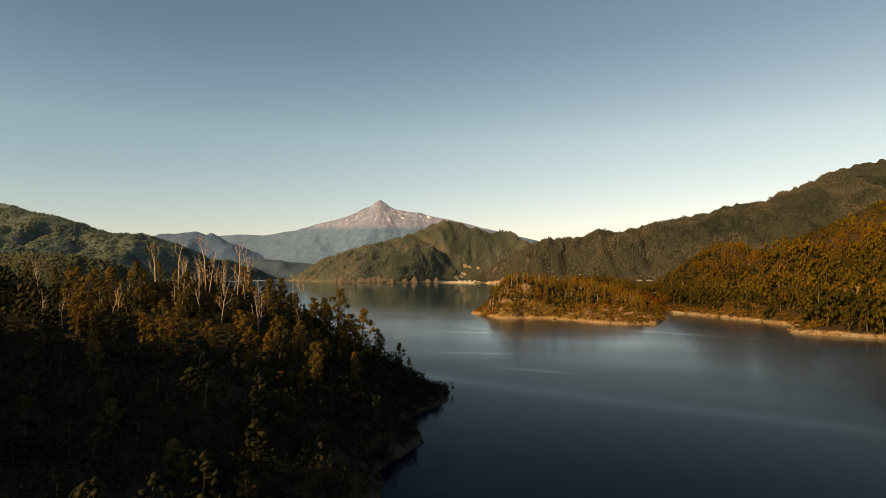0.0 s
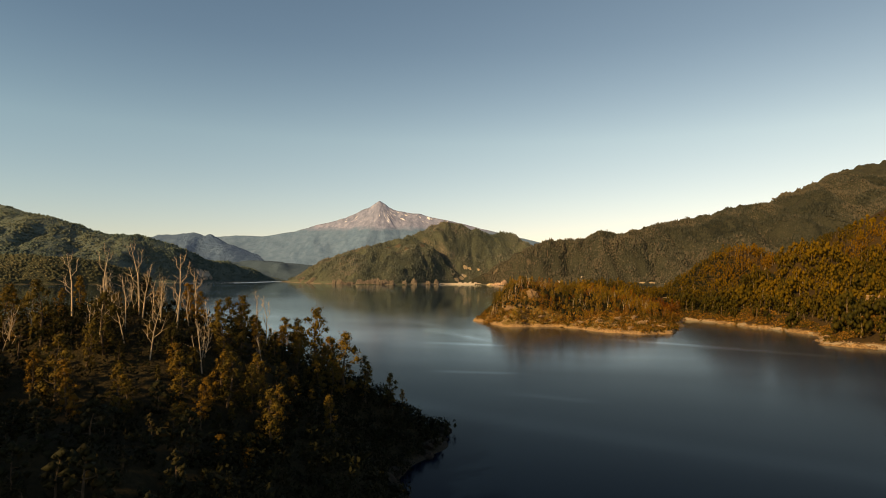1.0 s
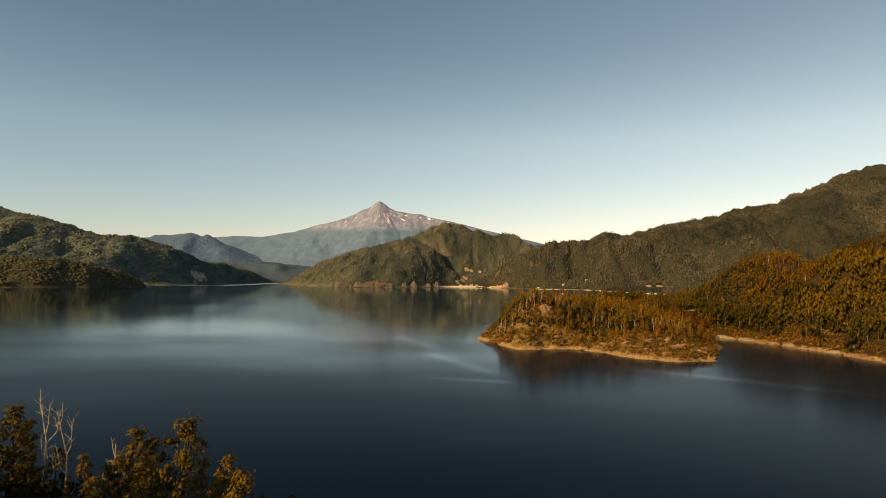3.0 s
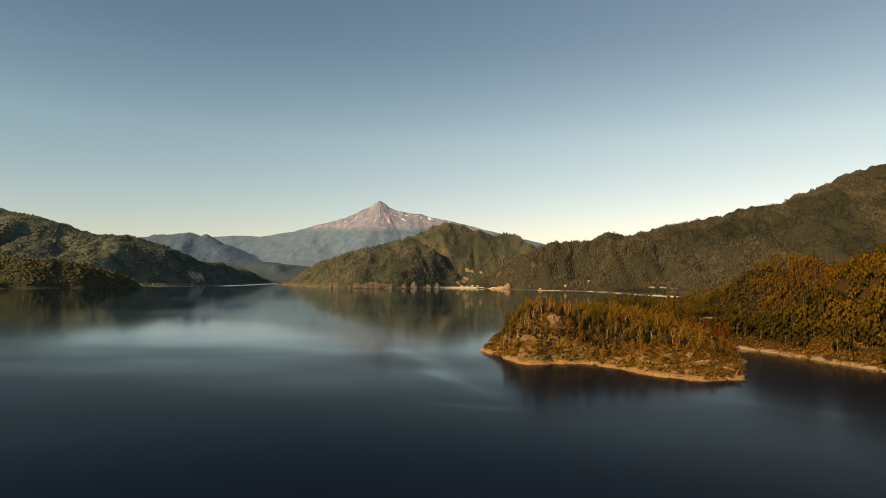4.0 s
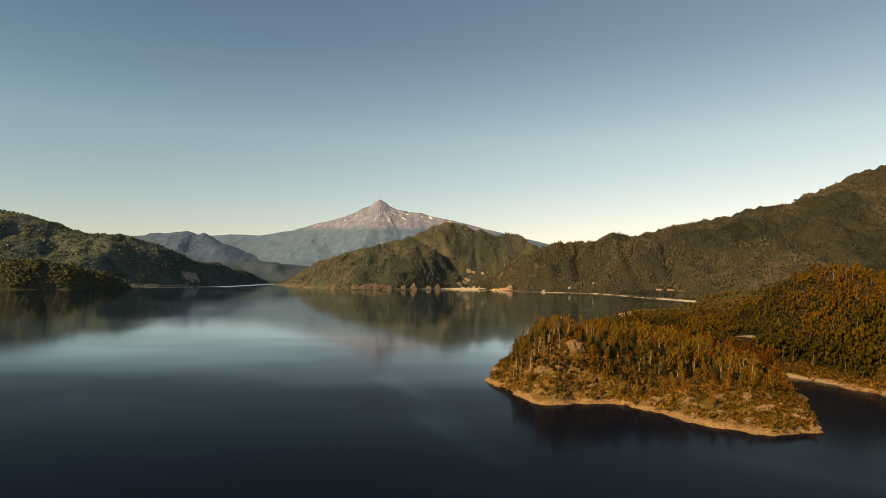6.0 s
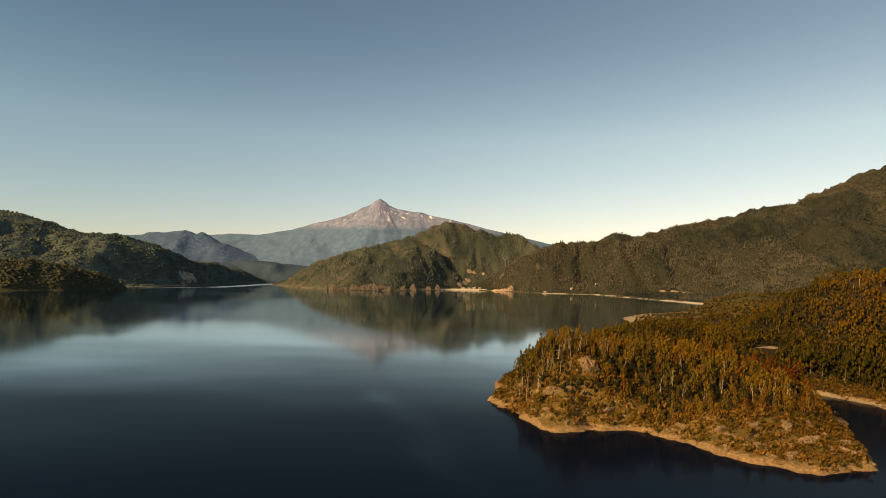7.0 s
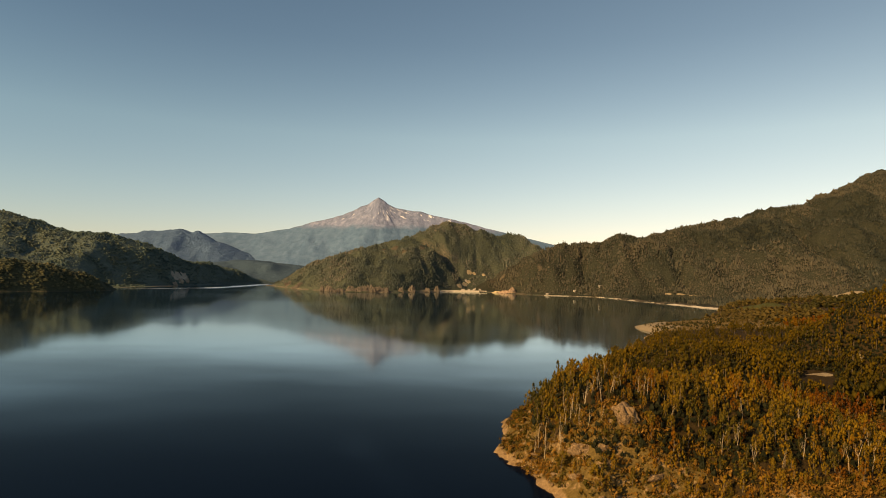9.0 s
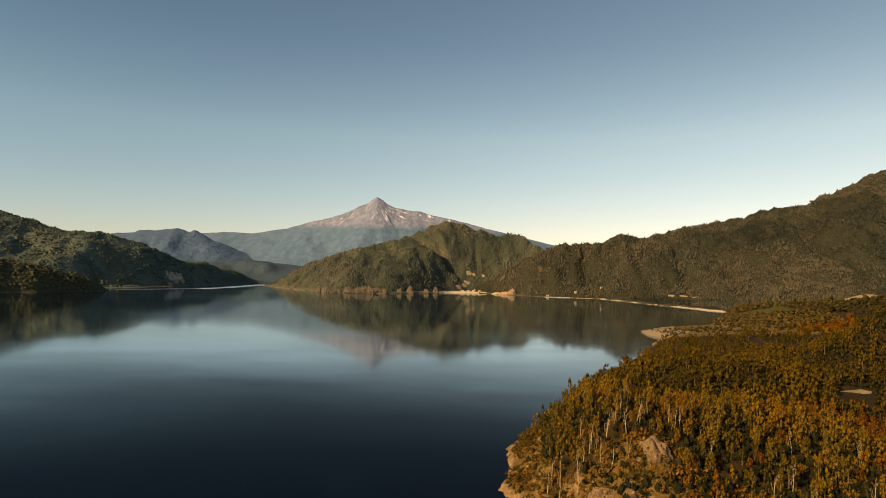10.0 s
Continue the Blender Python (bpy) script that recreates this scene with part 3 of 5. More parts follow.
land_sheet("headland", np.concatenate([np.arange(-620, -140, 10.0), np.arange(-140, 20, 2.6)]), np.concatenate([np.arange(-280, 30, 10.0), np.arange(30, 215, 2.6)]), head_height, GROUND_HEAD, "steep wooded headland, shade in its dark floor, running down to the lake", "headland")
peninsula = land_sheet("peninsula", np.concatenate([np.arange(20, 200, 1.9), np.arange(200, 420, 3.6), np.arange(420, 1300, 14.0)]), np.concatenate([np.arange(170, 430, 4.5), np.arange(430, 620, 1.9), np.arange(620, 900, 4.0), np.arange(900, 2000, 12.0)]), pen_height, GROUND_PEN,
           "wooded rocky peninsula with bare tan shore rock above the lake", "peninsula")
peninsula.data.materials.append(SLOPE_GRASS)
middle = np.empty(len(peninsula.data.polygons) * 3, np.float32)
peninsula.data.polygons.foreach_get("center", middle)
mx_, my_ = middle[0::3], middle[1::3]
lakeward = inland(mx_, my_, PEN_SHORE) + 7 * fbm(mx_, my_, 14, 71, 3)
grassy = (lakeward < 14) & (my_ < 600) & (mx_ < 215) | (mx_ > 118) & (mx_ < 190) & (my_ < 496 + 6 * fbm(mx_, my_, 12, 73, 3)) | (np.hypot((mx_ - 62) / 17, (my_ - 524) / 17) + 0.3 * fbm(mx_, my_, 10, 75, 3) < 1)
sandy = (my_ > 1085) & (my_ < 1345) & (mx_ < 470) & (inland(mx_, my_, PEN_SHORE) < 34 + 22 * fbm(mx_, my_, 40, 77, 3))
peninsula.data.materials.append(SAND)
peninsula.data.polygons.foreach_set("material_index", np.where(sandy, 2, grassy | (my_ > 1050) & (my_ < 1420) & (mx_ < 540)).astype(np.int32))
land_sheet("hill_west", np.arange(-3200, -800, 13.0), np.arange(1900, 3800, 13.0), left_height, GROUND_LEFT, "haze-tinted green forested hill sloping to the lake", "hill")
land_sheet("hill_west_spur", np.arange(-2300, -930, 10.0), np.arange(1450, 2300, 10.0), bump_height, GROUND_SPUR, "low rounded forested spur beside the lake", "hill")
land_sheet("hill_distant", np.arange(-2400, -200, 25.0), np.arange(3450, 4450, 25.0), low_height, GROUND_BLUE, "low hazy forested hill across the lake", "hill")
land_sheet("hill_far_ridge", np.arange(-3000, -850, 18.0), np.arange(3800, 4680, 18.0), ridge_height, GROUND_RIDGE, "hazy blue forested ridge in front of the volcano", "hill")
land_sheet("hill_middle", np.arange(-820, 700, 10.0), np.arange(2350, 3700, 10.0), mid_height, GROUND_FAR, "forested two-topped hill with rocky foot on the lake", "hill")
land_sheet("hill_east", np.arange(150, 3100, 13.0), np.arange(1680, 4150, 13.0), right_height, GROUND_EAST, "long forested mountainside rising from the beach", "hill")
land_sheet("volcano", np.concatenate([np.arange(-3600, -1100, 18.0), np.arange(-1100, 200, 8.0), np.arange(200, 1800, 18.0)]), np.concatenate([np.arange(4050, 4400, 18.0), np.arange(4400, 4720, 8.0), np.arange(4720, 4930, 18.0)]), volcano_height, VOLCANO, "broad grey volcano with old snow streaks above haze-blue forest", "volcano")

# lake bed to the horizon, and the water over it
mesh_object("ground", [(-4900, -1500, -9), (4900, -1500, -9), (4900, 4940, -9), (-4900, 4940, -9)], [(0, 1, 2, 3)], BED)
tagged(bpy.data.objects["ground"], "dark muddy lake bed under the water", "ground", kind="structure")
wx, wy = np.linspace(-4900, 4900, 60), np.linspace(-1500, 4940, 60)
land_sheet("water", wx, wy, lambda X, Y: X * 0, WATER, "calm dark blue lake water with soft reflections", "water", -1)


# ------------------------------------------------------------------ trees
rng = np.random.RandomState(7)


def tube(points, radii, sides=5):
    """A tapered tube through points; vertices and triangles."""
    points = np.asarray(points, float)
    co, tri = [], []
    for i, p in enumerate(points):
        d = points[min(i + 1, len(points) - 1)] - points[max(i - 1, 0)]
        d = d / (np.linalg.norm(d) + 1e-9)
        a = np.cross(d, (0.31, 0.95, 0.05))
        a = a / np.linalg.norm(a)
        b = np.cross(d, a)
        for k in range(sides):
            w = 2 * math.pi * k / sides
            co.append(p + radii[i] * (math.cos(w) * a + math.sin(w) * b))
    for i in range(len(points) - 1):
        for k in range(sides):
            q = [i * sides + k, i * sides + (k + 1) % sides, (i + 1) * sides + (k + 1) % sides, (i + 1) * sides + k]
            tri += [(q[0], q[1], q[2]), (q[0], q[2], q[3])]
    last = (len(points) - 1) * sides
    tri += [(last, last + k, last + k + 1) for k in range(1, sides - 1)]
    return np.array(co), np.array(tri)


def joined(pieces):
    co, tri, base = [], [], 0
    for c, t in pieces:
        co.append(c)
        tri.append(t + base)
        base += len(c)
    return np.concatenate(co), np.concatenate(tri)


def leaf_clump(r, centre, radius, count, size, flat=0.7, away=(0, 0, 0.3), core=0.0, rise=0.5):
    """Small bent leaf sprays round a centre, two triangles each, over a small dense heart of foliage."""
    d = r.normal(size=(count, 3))
    d /= np.linalg.norm(d, axis=1)[:, None]
    p = centre + d * radius * (0.45 + 0.55 * r.rand(count, 1)) * (1, 1, flat)
    n = 0.9 * d + np.asarray(away) + 0.40 * r.normal(size=(count, 3))
    n /= np.linalg.norm(n, axis=1)[:, None]
    a = r.normal(size=(count, 3)) + (0, 0, rise)
    a -= 0.8 * np.sum(a * n, axis=1)[:, None] * n
    a /= np.linalg.norm(a, axis=1)[:, None]
    b = np.cross(a, n)
    b /= np.linalg.norm(b, axis=1)[:, None] + 1e-9
    s = size * (0.6 + 0.8 * r.rand(count, 1))
    co = np.stack([p - a * s, p - b * s * 0.5, p + a * s, p + b * s * 0.5 - (0, 0, 0.2) * s], 1).reshape(-1, 3)
    i = np.arange(count)[:, None] * 4
    tri = np.concatenate([i + (0, 1, 2), i + (0, 2, 3)])
    if core:
        ends = np.array([(1, 0, 0), (0, 1, 0), (-1, 0, 0), (0, -1, 0), (0, 0, 1), (0, 0, -1)], float)
        heart = centre + ends * radius * core * (0.75 + 0.5 * r.rand(6, 1)) * (1, 1, flat * 1.1) + 0.12 * radius * r.normal(size=(6, 3))
        k = len(co)
        tri = np.concatenate([tri, np.array([(q, (q + 1) % 4, 4) for q in range(4)] + [((q + 1) % 4, q, 5) for q in range(4)]) + k])
        co = np.concatenate([co, heart])
    return co, tri


def tree_shape(seed, height, spread, clumps, sprays, size, base=0.28, lean=0.0, cone=False, core=0.72, flat=0.85, tight=1.0):
    """Trunk with limbs, and crown, of a broad-leaved (or cone-shaped) tree standing at the origin."""
    r = np.random.RandomState(seed)
    top = np.array((lean * height + 0.04 * height * r.normal(), 0.04 * height * r.normal(), height * 0.86))
    bend = np.array((0.03 * height * r.normal(), 0.03 * height * r.normal(), height * 0.42))
    stem = [np.array((0, 0, -0.8)), bend * 0.5, bend, (bend + top) / 2 + r.normal(size=3) * 0.012 * height, top]
    rad = 0.022 * height
    if sprays > 9:
        wood = [tube(stem, [rad * 1.3, rad, rad * 0.8, rad * 0.5, rad * 0.15], 6)]
    else:
        wood = [tube(stem[::2], [rad * 1.3, rad * 0.8, rad * 0.15], 3)]
    crown = []
    for k in range(clumps):
        f = base + (1 - base) * (k + 0.6 * r.rand()) / clumps
        turn = k * 2.4 + r.rand()
        if cone:
            reach = spread * (1.12 - f) / (1.12 - base)
        else:
            reach = spread * math.sin(math.pi * min(1, 0.18 + 0.80 * (f - base) / (1 - base))) ** 0.7
        reach *= 0.45 + 0.65 * r.rand()
        s = np.clip(f / 0.86, 0, 1)
        root = stem[0] * 0 + (bend * (s / 0.49) if s < 0.49 else bend + (top - bend) * (s - 0.49) / 0.51)
        end = np.array((root[0] + reach * math.cos(turn), root[1] + reach * math.sin(turn), f * height + 0.05 * height * (r.rand() - 0.3)))
        start = root - (0, 0, min(0.10 * height, root[2] * 0.5))
        if sprays > 20 or (sprays > 9 and k % 2 == 0):
            wood.append(tube([start, (start + end) / 2 + (0, 0, -0.03 * height), end], [rad * 0.42, rad * 0.25, rad * 0.08], 3))
        away = end - root
        crown.append(leaf_clump(r, end, tight * spread * (0.34 + 0.22 * r.rand()), sprays, size, flat, 0.8 * away / (np.linalg.norm(away) + 1e-6) + (0, 0, 0.35), core))
    crown.append(leaf_clump(r, top + (0, 0, 0.06 * height), tight * spread * 0.4, sprays, size, flat, (0, 0, 0.3), core))
    return joined(wood), joined(crown)


def dead_shape(seed, height, forks):
    """Bare bleached trunk with forked, upswept branches."""
    r = np.random.RandomState(seed)
    top = np.array((0.05 * height * r.normal(), 0.05 * height * r.normal(), height))
    mid = top * 0.5 + r.normal(size=3) * 0.03 * height
    rad = 0.0085 * height + 0.03
    wood = [tube([(0, 0, -0.8), mid, top], [rad * 1.2, rad * 0.75, rad * 0.15], 6)]
    boughs = []
    for k in range(forks):
        f = 0.25 + 0.65 * (k + r.rand()) / forks
        start = mid * (f / 0.5) if f < 0.5 else mid + (top - mid) * (f - 0.5) / 0.5
        turn, size = r.rand() * 6.28, height * (0.42 - 0.25 * f) * (0.7 + 0.6 * r.rand())
        out_way = np.array((math.cos(turn), math.sin(turn), 0))
        a, b = start + out_way * size * 0.26 + (0, 0, size * 0.30), start + out_way * size * 0.36 + (0, 0, size * 1.0)
        bough = [(tube([start, a, b], [rad * 0.5, rad * 0.34, rad * 0.1], 4))]
        for _ in range(4):
            c = a + (b - a) * r.rand() * 0.8
            way = r.normal(size=3) * (1, 1, 0.5) + (0, 0, 0.9)
            bough.append(tube([c, c + way / np.linalg.norm(way) * size * 0.45], [rad * 0.25, rad * 0.06], 3))
        boughs.append(joined(bough))
    return joined(wood), boughs


def live_tree(shape, leaf, label, group, bark=BARK, tint=0.5):
    base = new("tree")
    (wc, wt), (cc, ct) = shape
    mesh_object("trunk", wc, wt, bark, base, True)
    mesh_object("crown", cc, ct, leaf, base, True, np.full(len(cc), tint))
    return tagged(base, label, "tree", group)


def dead_tree(shape, label, group):
    base = new("dead_tree")
    (wc, wt), boughs = shape
    mesh_object("trunk", wc, wt, DEAD_WOOD, base, True)
    for bc, bt in boughs:
        mesh_object("branch", bc, bt, DEAD_WOOD, base, True)
    return tagged(base, label, "dead tree", group)


def scatter(x0, x1, y0, y1, step, r):
    X, Y = np.meshgrid(np.arange(x0, x1, step), np.arange(y0, y1, step), indexing="ij")
    return np.stack([X + step * 0.9 * (r.rand(*X.shape) - 0.5), Y + step * 0.9 * (r.rand(*X.shape) - 0.5)], -1).reshape(-1, 2)


def settle(makers, spots, height, r, low=0.75, high=1.25, tilt=4):
    """Puts copies of the trees in makers on the land at the spots; the first of each kind stays at its own first spot."""
    z = height(spots[:, 0], spots[:, 1])
    placed = set()
    for (x, y), h in zip(spots, z):
        k = r.randint(len(makers))
        s = low + (high - low) * r.rand()
        m = pose(x, y, h - 0.15, tilt * r.normal(), tilt * r.normal(), 360 * r.rand()) @ Matrix.Diagonal((s, s, s * (0.9 + 0.2 * r.rand()), 1))
        if k in placed:
            copy_thing(makers[k], m)
        else:
            placed.add(k)
            makers[k].matrix_basis = m
    for k, ob in enumerate(makers):
        if k not in placed:
            x, y = spots[0]
            ob.matrix_basis = pose(x + 1.5, y + 1.0, z[0] - 0.2)


def woods(name, shapes, spots, height, leaf, label, r, low=0.7, high=1.25, sink=0.2, wood_too=True, zone=None, vary=0.85, bark=BARK, stands=0.0):
    """Many trees joined into one mesh a material: crowns, and the stems under them."""
    z = height(spots[:, 0], spots[:, 1])
    kinds = r.randint(len(shapes), size=len(spots))
    turn, s, tint = r.rand(len(spots)) * 6.283, low + (high - low) * r.rand(len(spots)) ** 1.7, r.rand(len(spots))
    s = s * (1 + stands * fbm(spots[:, 0], spots[:, 1], 34, 89, 2))
    tint = np.clip(tint * 0.7 + 0.3 * (0.5 + 0.5 * fbm(spots[:, 0], spots[:, 1], 60, 91, 3)), 0, 0.999)
    tint = tint if zone is None else np.clip(zone(spots[:, 0], spots[:, 1]) + vary * (tint - 0.5), 0, 0.999)
    base = tagged(new(name), label, "forest", kind="stuff")
    for which, title, mat in ((1, "crowns", leaf), (0, "stems", bark)):
        if which == 0 and not wood_too:
            continue
        co, tri, tn, count = [], [], [], 0
        for k, shape in enumerate(shapes):
            pick = np.where(kinds == k)[0]
            c, t = shape[which]
            ca, sa = np.cos(turn[pick])[:, None], np.sin(turn[pick])[:, None]
            sc = s[pick][:, None]
            P = np.stack([(c[:, 0] * ca - c[:, 1] * sa) * sc + spots[pick, 0:1], (c[:, 0] * sa + c[:, 1] * ca) * sc + spots[pick, 1:2], c[:, 2] * sc + z[pick][:, None] - sink], -1)
            co.append(P.reshape(-1, 3))
            tri.append((t[None] + (np.arange(len(pick)) * len(c))[:, None, None] + count).reshape(-1, 3))
            tn.append(np.repeat(tint[pick], len(c)))
            count += P.shape[0] * P.shape[1]
        ob = mesh_object(title, np.concatenate(co), np.concatenate(tri), mat, base, which == 1 and wood_too, tint=np.concatenate(tn))
        tagged(ob, kind="stuff")
    return base


def far_shape(seed, height, radius, rings=2, sides=3):
    """A small uneven crown for trees far off."""
    r = np.random.RandomState(seed)
    co = [(0, 0, height)]
    for i in range(rings):
        f = (i + 1) / rings
        rr = radius * (0.78 if i == 0 else 1.0 if i == 1 else 0.8)
        for k in range(sides):
            w = 6.283 * (k + 0.5 * i) / sides
            q = rr * (0.7 + 0.6 * r.rand())
            co.append((q * math.cos(w), q * math.sin(w), height * (0.74 if i == 0 else 0.22 if rings == 2 else 0.5 if i == 1 else 0.18) + 0.09 * height * r.normal()))
    tri = [(0, 1 + k, 1 + (k + 1) % sides) for k in range(sides)]
    for i in range(rings - 1):
        for k in range(sides):
            a, b = 1 + i * sides + k, 1 + i * sides + (k + 1) % sides
            tri += [(a, a + sides, b + sides), (a, b + sides, b)]
    return (np.zeros((0, 3)), np.zeros((0, 3), int)), (np.array(co), np.array(tri))


def spire_shape(seed, height, radius):
    """The pointed crown of a far conifer."""
    r = np.random.RandomState(seed)
    co = [(0.08 * height * r.normal(), 0.08 * height * r.normal(), height)]
    for k in range(4):
        q, w = radius * (0.7 + 0.6 * r.rand()), 1.571 * k + 0.5 * r.rand()
        co.append((q * math.cos(w), q * math.sin(w), height * (0.12 + 0.25 * r.rand())))
    return (np.zeros((0, 3)), np.zeros((0, 3), int)), (np.array(co), np.array([(0, 1 + k, 1 + (k + 1) % 4) for k in range(4)]))


def bush_shape(seed, height, radius, count, size, core=0.0):
    r = np.random.RandomState(seed)
    lumps = [leaf_clump(r, np.array((radius * 0.45 * r.normal(), radius * 0.45 * r.normal(), height * (0.25 + 0.45 * r.rand()))), radius * 0.7, count, size, 1.0, core=core) for _ in range(3)]
    return (np.zeros((0, 3)), np.zeros((0, 3), int)), joined(lumps)


# trees of the headland: those on the crest and the lake side singly, the rest as woodland
hs = scatter(-135, 8, 42, 206, 4.5, rng)
hd = inland(hs[:, 0], hs[:, 1], HEAD_SHORE)
hs = hs[(hd > np.where(hs[:, 0] > -20, 99, 2.6)) & (hs[:, 0] + 0.75 * (hs[:, 1] - 13) > -30)]
stand = (np.abs(hs[:, 0] + 50) < 11) & (np.abs(hs[:, 1] - 149) < 6)
hs = hs[~stand]
crest = (hs[:, 1] > 122) & (hs[:, 0] > -70) & (hs[:, 1] < 196)
LARGE = np.array([(-30, 180), (-33, 177), (-25, 181), (-24, 186), (-28, 176), (-36, 172), (-70, 146), (-38, 168), (-62, 160), (-73, 138), (-79, 147), (-86, 151), (-66, 139), (-92, 152)], float)
near_kinds = [
    (9.0, 2.3, 22, 0.12, 0.05, False, "broad-leaved tree with layered olive-green crown on the headland"),
    (7.5, 2.1, 19, 0.10, -0.06, False, "rounded brownish-green tree on the steep headland"),
    (10.0, 2.0, 23, 0.20, 0.08, False, "tall open-crowned tree leaning over the headland slope"),
    (7.0, 1.4, 18, 0.12, 0.0, True, "narrow cone-shaped evergreen on the headland"),
    (5.5, 2.1, 15, 0.08, 0.1, False, "low bushy tree with rust-coloured leaves")]
near_makers = [live_tree(tree_shape(40 + k, h, w * 0.92, c, 54, 0.17, b, ln, cone, 0.5, 0.75), LEAF_NEAR, lab, "headland trees", BARK, (0.62, 0.5, 0.75, 0.4, 0.85)[k]) for k, (h, w, c, b, ln, cone, lab) in enumerate(near_kinds)]
pick = rng.permutation(np.where(crest)[0])[:120]
alone = np.zeros(len(hs), bool)
alone[pick] = True
settle(near_makers, hs[alone], head_height, rng, 0.6, 1.0)
near_slope = scatter(-64, -14, 60, 150, 11, rng)
near_slope = near_slope[inland(near_slope[:, 0], near_slope[:, 1], HEAD_SHORE) > 4]
near_slope = near_slope[rng.permutation(len(near_slope))[:18]]
for x, y in np.concatenate([LARGE, near_slope]):
    copy_thing(near_makers[rng.randint(3)], pose(x, y, float(head_height(np.array([x]), np.array([y]))[0]) - 0.2, 0, 0, 360 * rng.rand()) @ Matrix.Scale(0.95, 4))
for x, y, top in [(-27, 172, 32), (-24, 175, 30), (-17, 173, 24.5), (-20, 179, 25.5), (-13, 178, 19.5), (-8, 183, 15), (-35, 166, 33.5), (-44, 160, 36), (-31, 181, 30), (-14, 184, 19), (-24, 186, 25),
                  (-39, 170, 33), (-50, 157, 37), (-5, 187, 12), (-19, 168, 23.5), (-56, 152, 37), (-29, 165, 29)]:
    z = float(head_height(np.array([x]), np.array([y]))[0])
    copy_thing(near_makers[rng.randint(3)], pose(x, y, z - 0.2, 0, 0, 360 * rng.rand()) @ Matrix.Scale(min(1.5, max(0.5, (top - z) / 8.8)), 4))
woods("headland_woodland", [tree_shape(60 + k, h * 0.8, w, c - 7, 12, 0.22, b, ln, cone) for k, (h, w, c, b, ln, cone, lab) in enumerate(near_kinds)], hs[~alone], head_height, LEAF_SHADED,
      "dense shade-darkened woodland with rust-coloured crowns on the headland", rng, 0.45, 0.9)
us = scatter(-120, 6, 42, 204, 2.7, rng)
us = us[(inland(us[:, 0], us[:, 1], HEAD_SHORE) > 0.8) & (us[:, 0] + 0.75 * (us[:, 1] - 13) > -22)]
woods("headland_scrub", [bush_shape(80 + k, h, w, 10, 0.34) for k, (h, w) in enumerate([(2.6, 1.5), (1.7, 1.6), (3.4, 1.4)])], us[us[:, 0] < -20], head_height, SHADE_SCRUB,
      "low scrub darkened for shade between the headland trees", rng, 0.6, 1.4, 0.2, False)

tip = scatter(-26, 8, 42, 206, 1.8, rng)
tip = tip[(inland(tip[:, 0], tip[:, 1], HEAD_SHORE) > 0.6) & (tip[:, 0] > np.where(tip[:, 1] < 118, -26, -24))]
stand_floor = scatter(-64, -36, 138, 158, 2.2, rng)
tip = np.concatenate([tip, stand_floor])
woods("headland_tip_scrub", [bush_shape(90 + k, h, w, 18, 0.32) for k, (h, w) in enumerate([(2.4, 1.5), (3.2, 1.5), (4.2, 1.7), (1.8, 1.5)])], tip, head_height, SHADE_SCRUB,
      "dense low bushes darkened for shade, covering the headland tip", rng, 0.6, 1.3, 0.3, False)

ds = np.array([(-57, 140), (-60, 144), (-52, 140), (-49, 150), (-66, 140), (-70, 130), (-84, 138), (-90, 144), (-45, 150), (-42, 140), (-39, 142), (-38, 163), (-35, 168), (-39, 147), (-46, 152), (-79, 148),
               (-100, 136), (-23, 170), (-36, 178), (-62, 132), (-24, 180), (-47, 140), (-33, 158), (-70, 128), (-95, 128), (-40, 148)], float)
drng = np.random.RandomState(11)
ds = np.concatenate([ds + drng.normal(size=ds.shape) * 3.5, ds[::4] + drng.normal(size=(7, 2)) * 7, np.array([(-41, 149), (-44, 152), (-46, 148), (-48, 151), (-50, 148), (-52, 152), (-54, 149), (-57, 151), (-43, 146), (-60, 148)]) + drng.normal(size=(10, 2)) * 0.7])
ds = ds[ds[:, 0] < -24]
dead_makers = [dead_tree(dead_shape(70 + k, h, f), "bare bleached dead tree standing on the headland crest", "headland dead trees") for k, (h, f) in enumerate([(11, 7), (9.5, 8), (12.5, 6), (8, 7)])]
settle(dead_makers, ds, head_height, drng, 0.7, 1.05, 5)

# trees of the peninsula: the nearest ones singly, the rest as woodland
def glade(X, Y):
    """Distance from the open strip that runs from the sandy clearing towards the inlet."""
    s = np.clip(((250 - X) * 27 + (686 - Y) * 40) / (27 ** 2 + 40 ** 2), 0, 1)
    return np.hypot(X - 250 + 27 * s, Y - 686 + 40 * s)


ps = scatter(30, 480, 300, 1130, 4.5, rng)
pd = inland(ps[:, 0], ps[:, 1], PEN_SHORE)
px, py = ps[:, 0], ps[:, 1]
bare = np.hypot((px - 78) / 9, (py - 530) / 11) < 1
bare |= np.hypot((px - 338) / 17, (py - 486) / 20) < 1
bare |= glade(px, py) < 11
scrubby = (pd < 17) | ((px < 72) & (py < 536)) | ((px > 122) & (px < 190) & (py < 500))
bare |= scrubby & (fbm(px, py, 10, 61, 2) > 0.0)
point = (px > 118) & (px < 195) & (py < 498 + 0.5 * np.maximum(0, px - 165))
bare |= point & (rng.rand(len(px)) < 0.93)
back = (px > 390) & (py < 520) | (px > 330) & (py > 900) & (fbm(px, py, 30, 65, 2) > 0.1)
back |= (py > 1020) & (px < 420) & (pd < 75)
back |= (px < 66) & (py > 535) & (pd < 9)
ok = (pd > 4) & ~bare & ~back
ps, pd = ps[ok], pd[ok]
front = np.where((ps[:, 0] < 165) & (ps[:, 1] < 552))[0]
single = np.zeros(len(ps), bool)
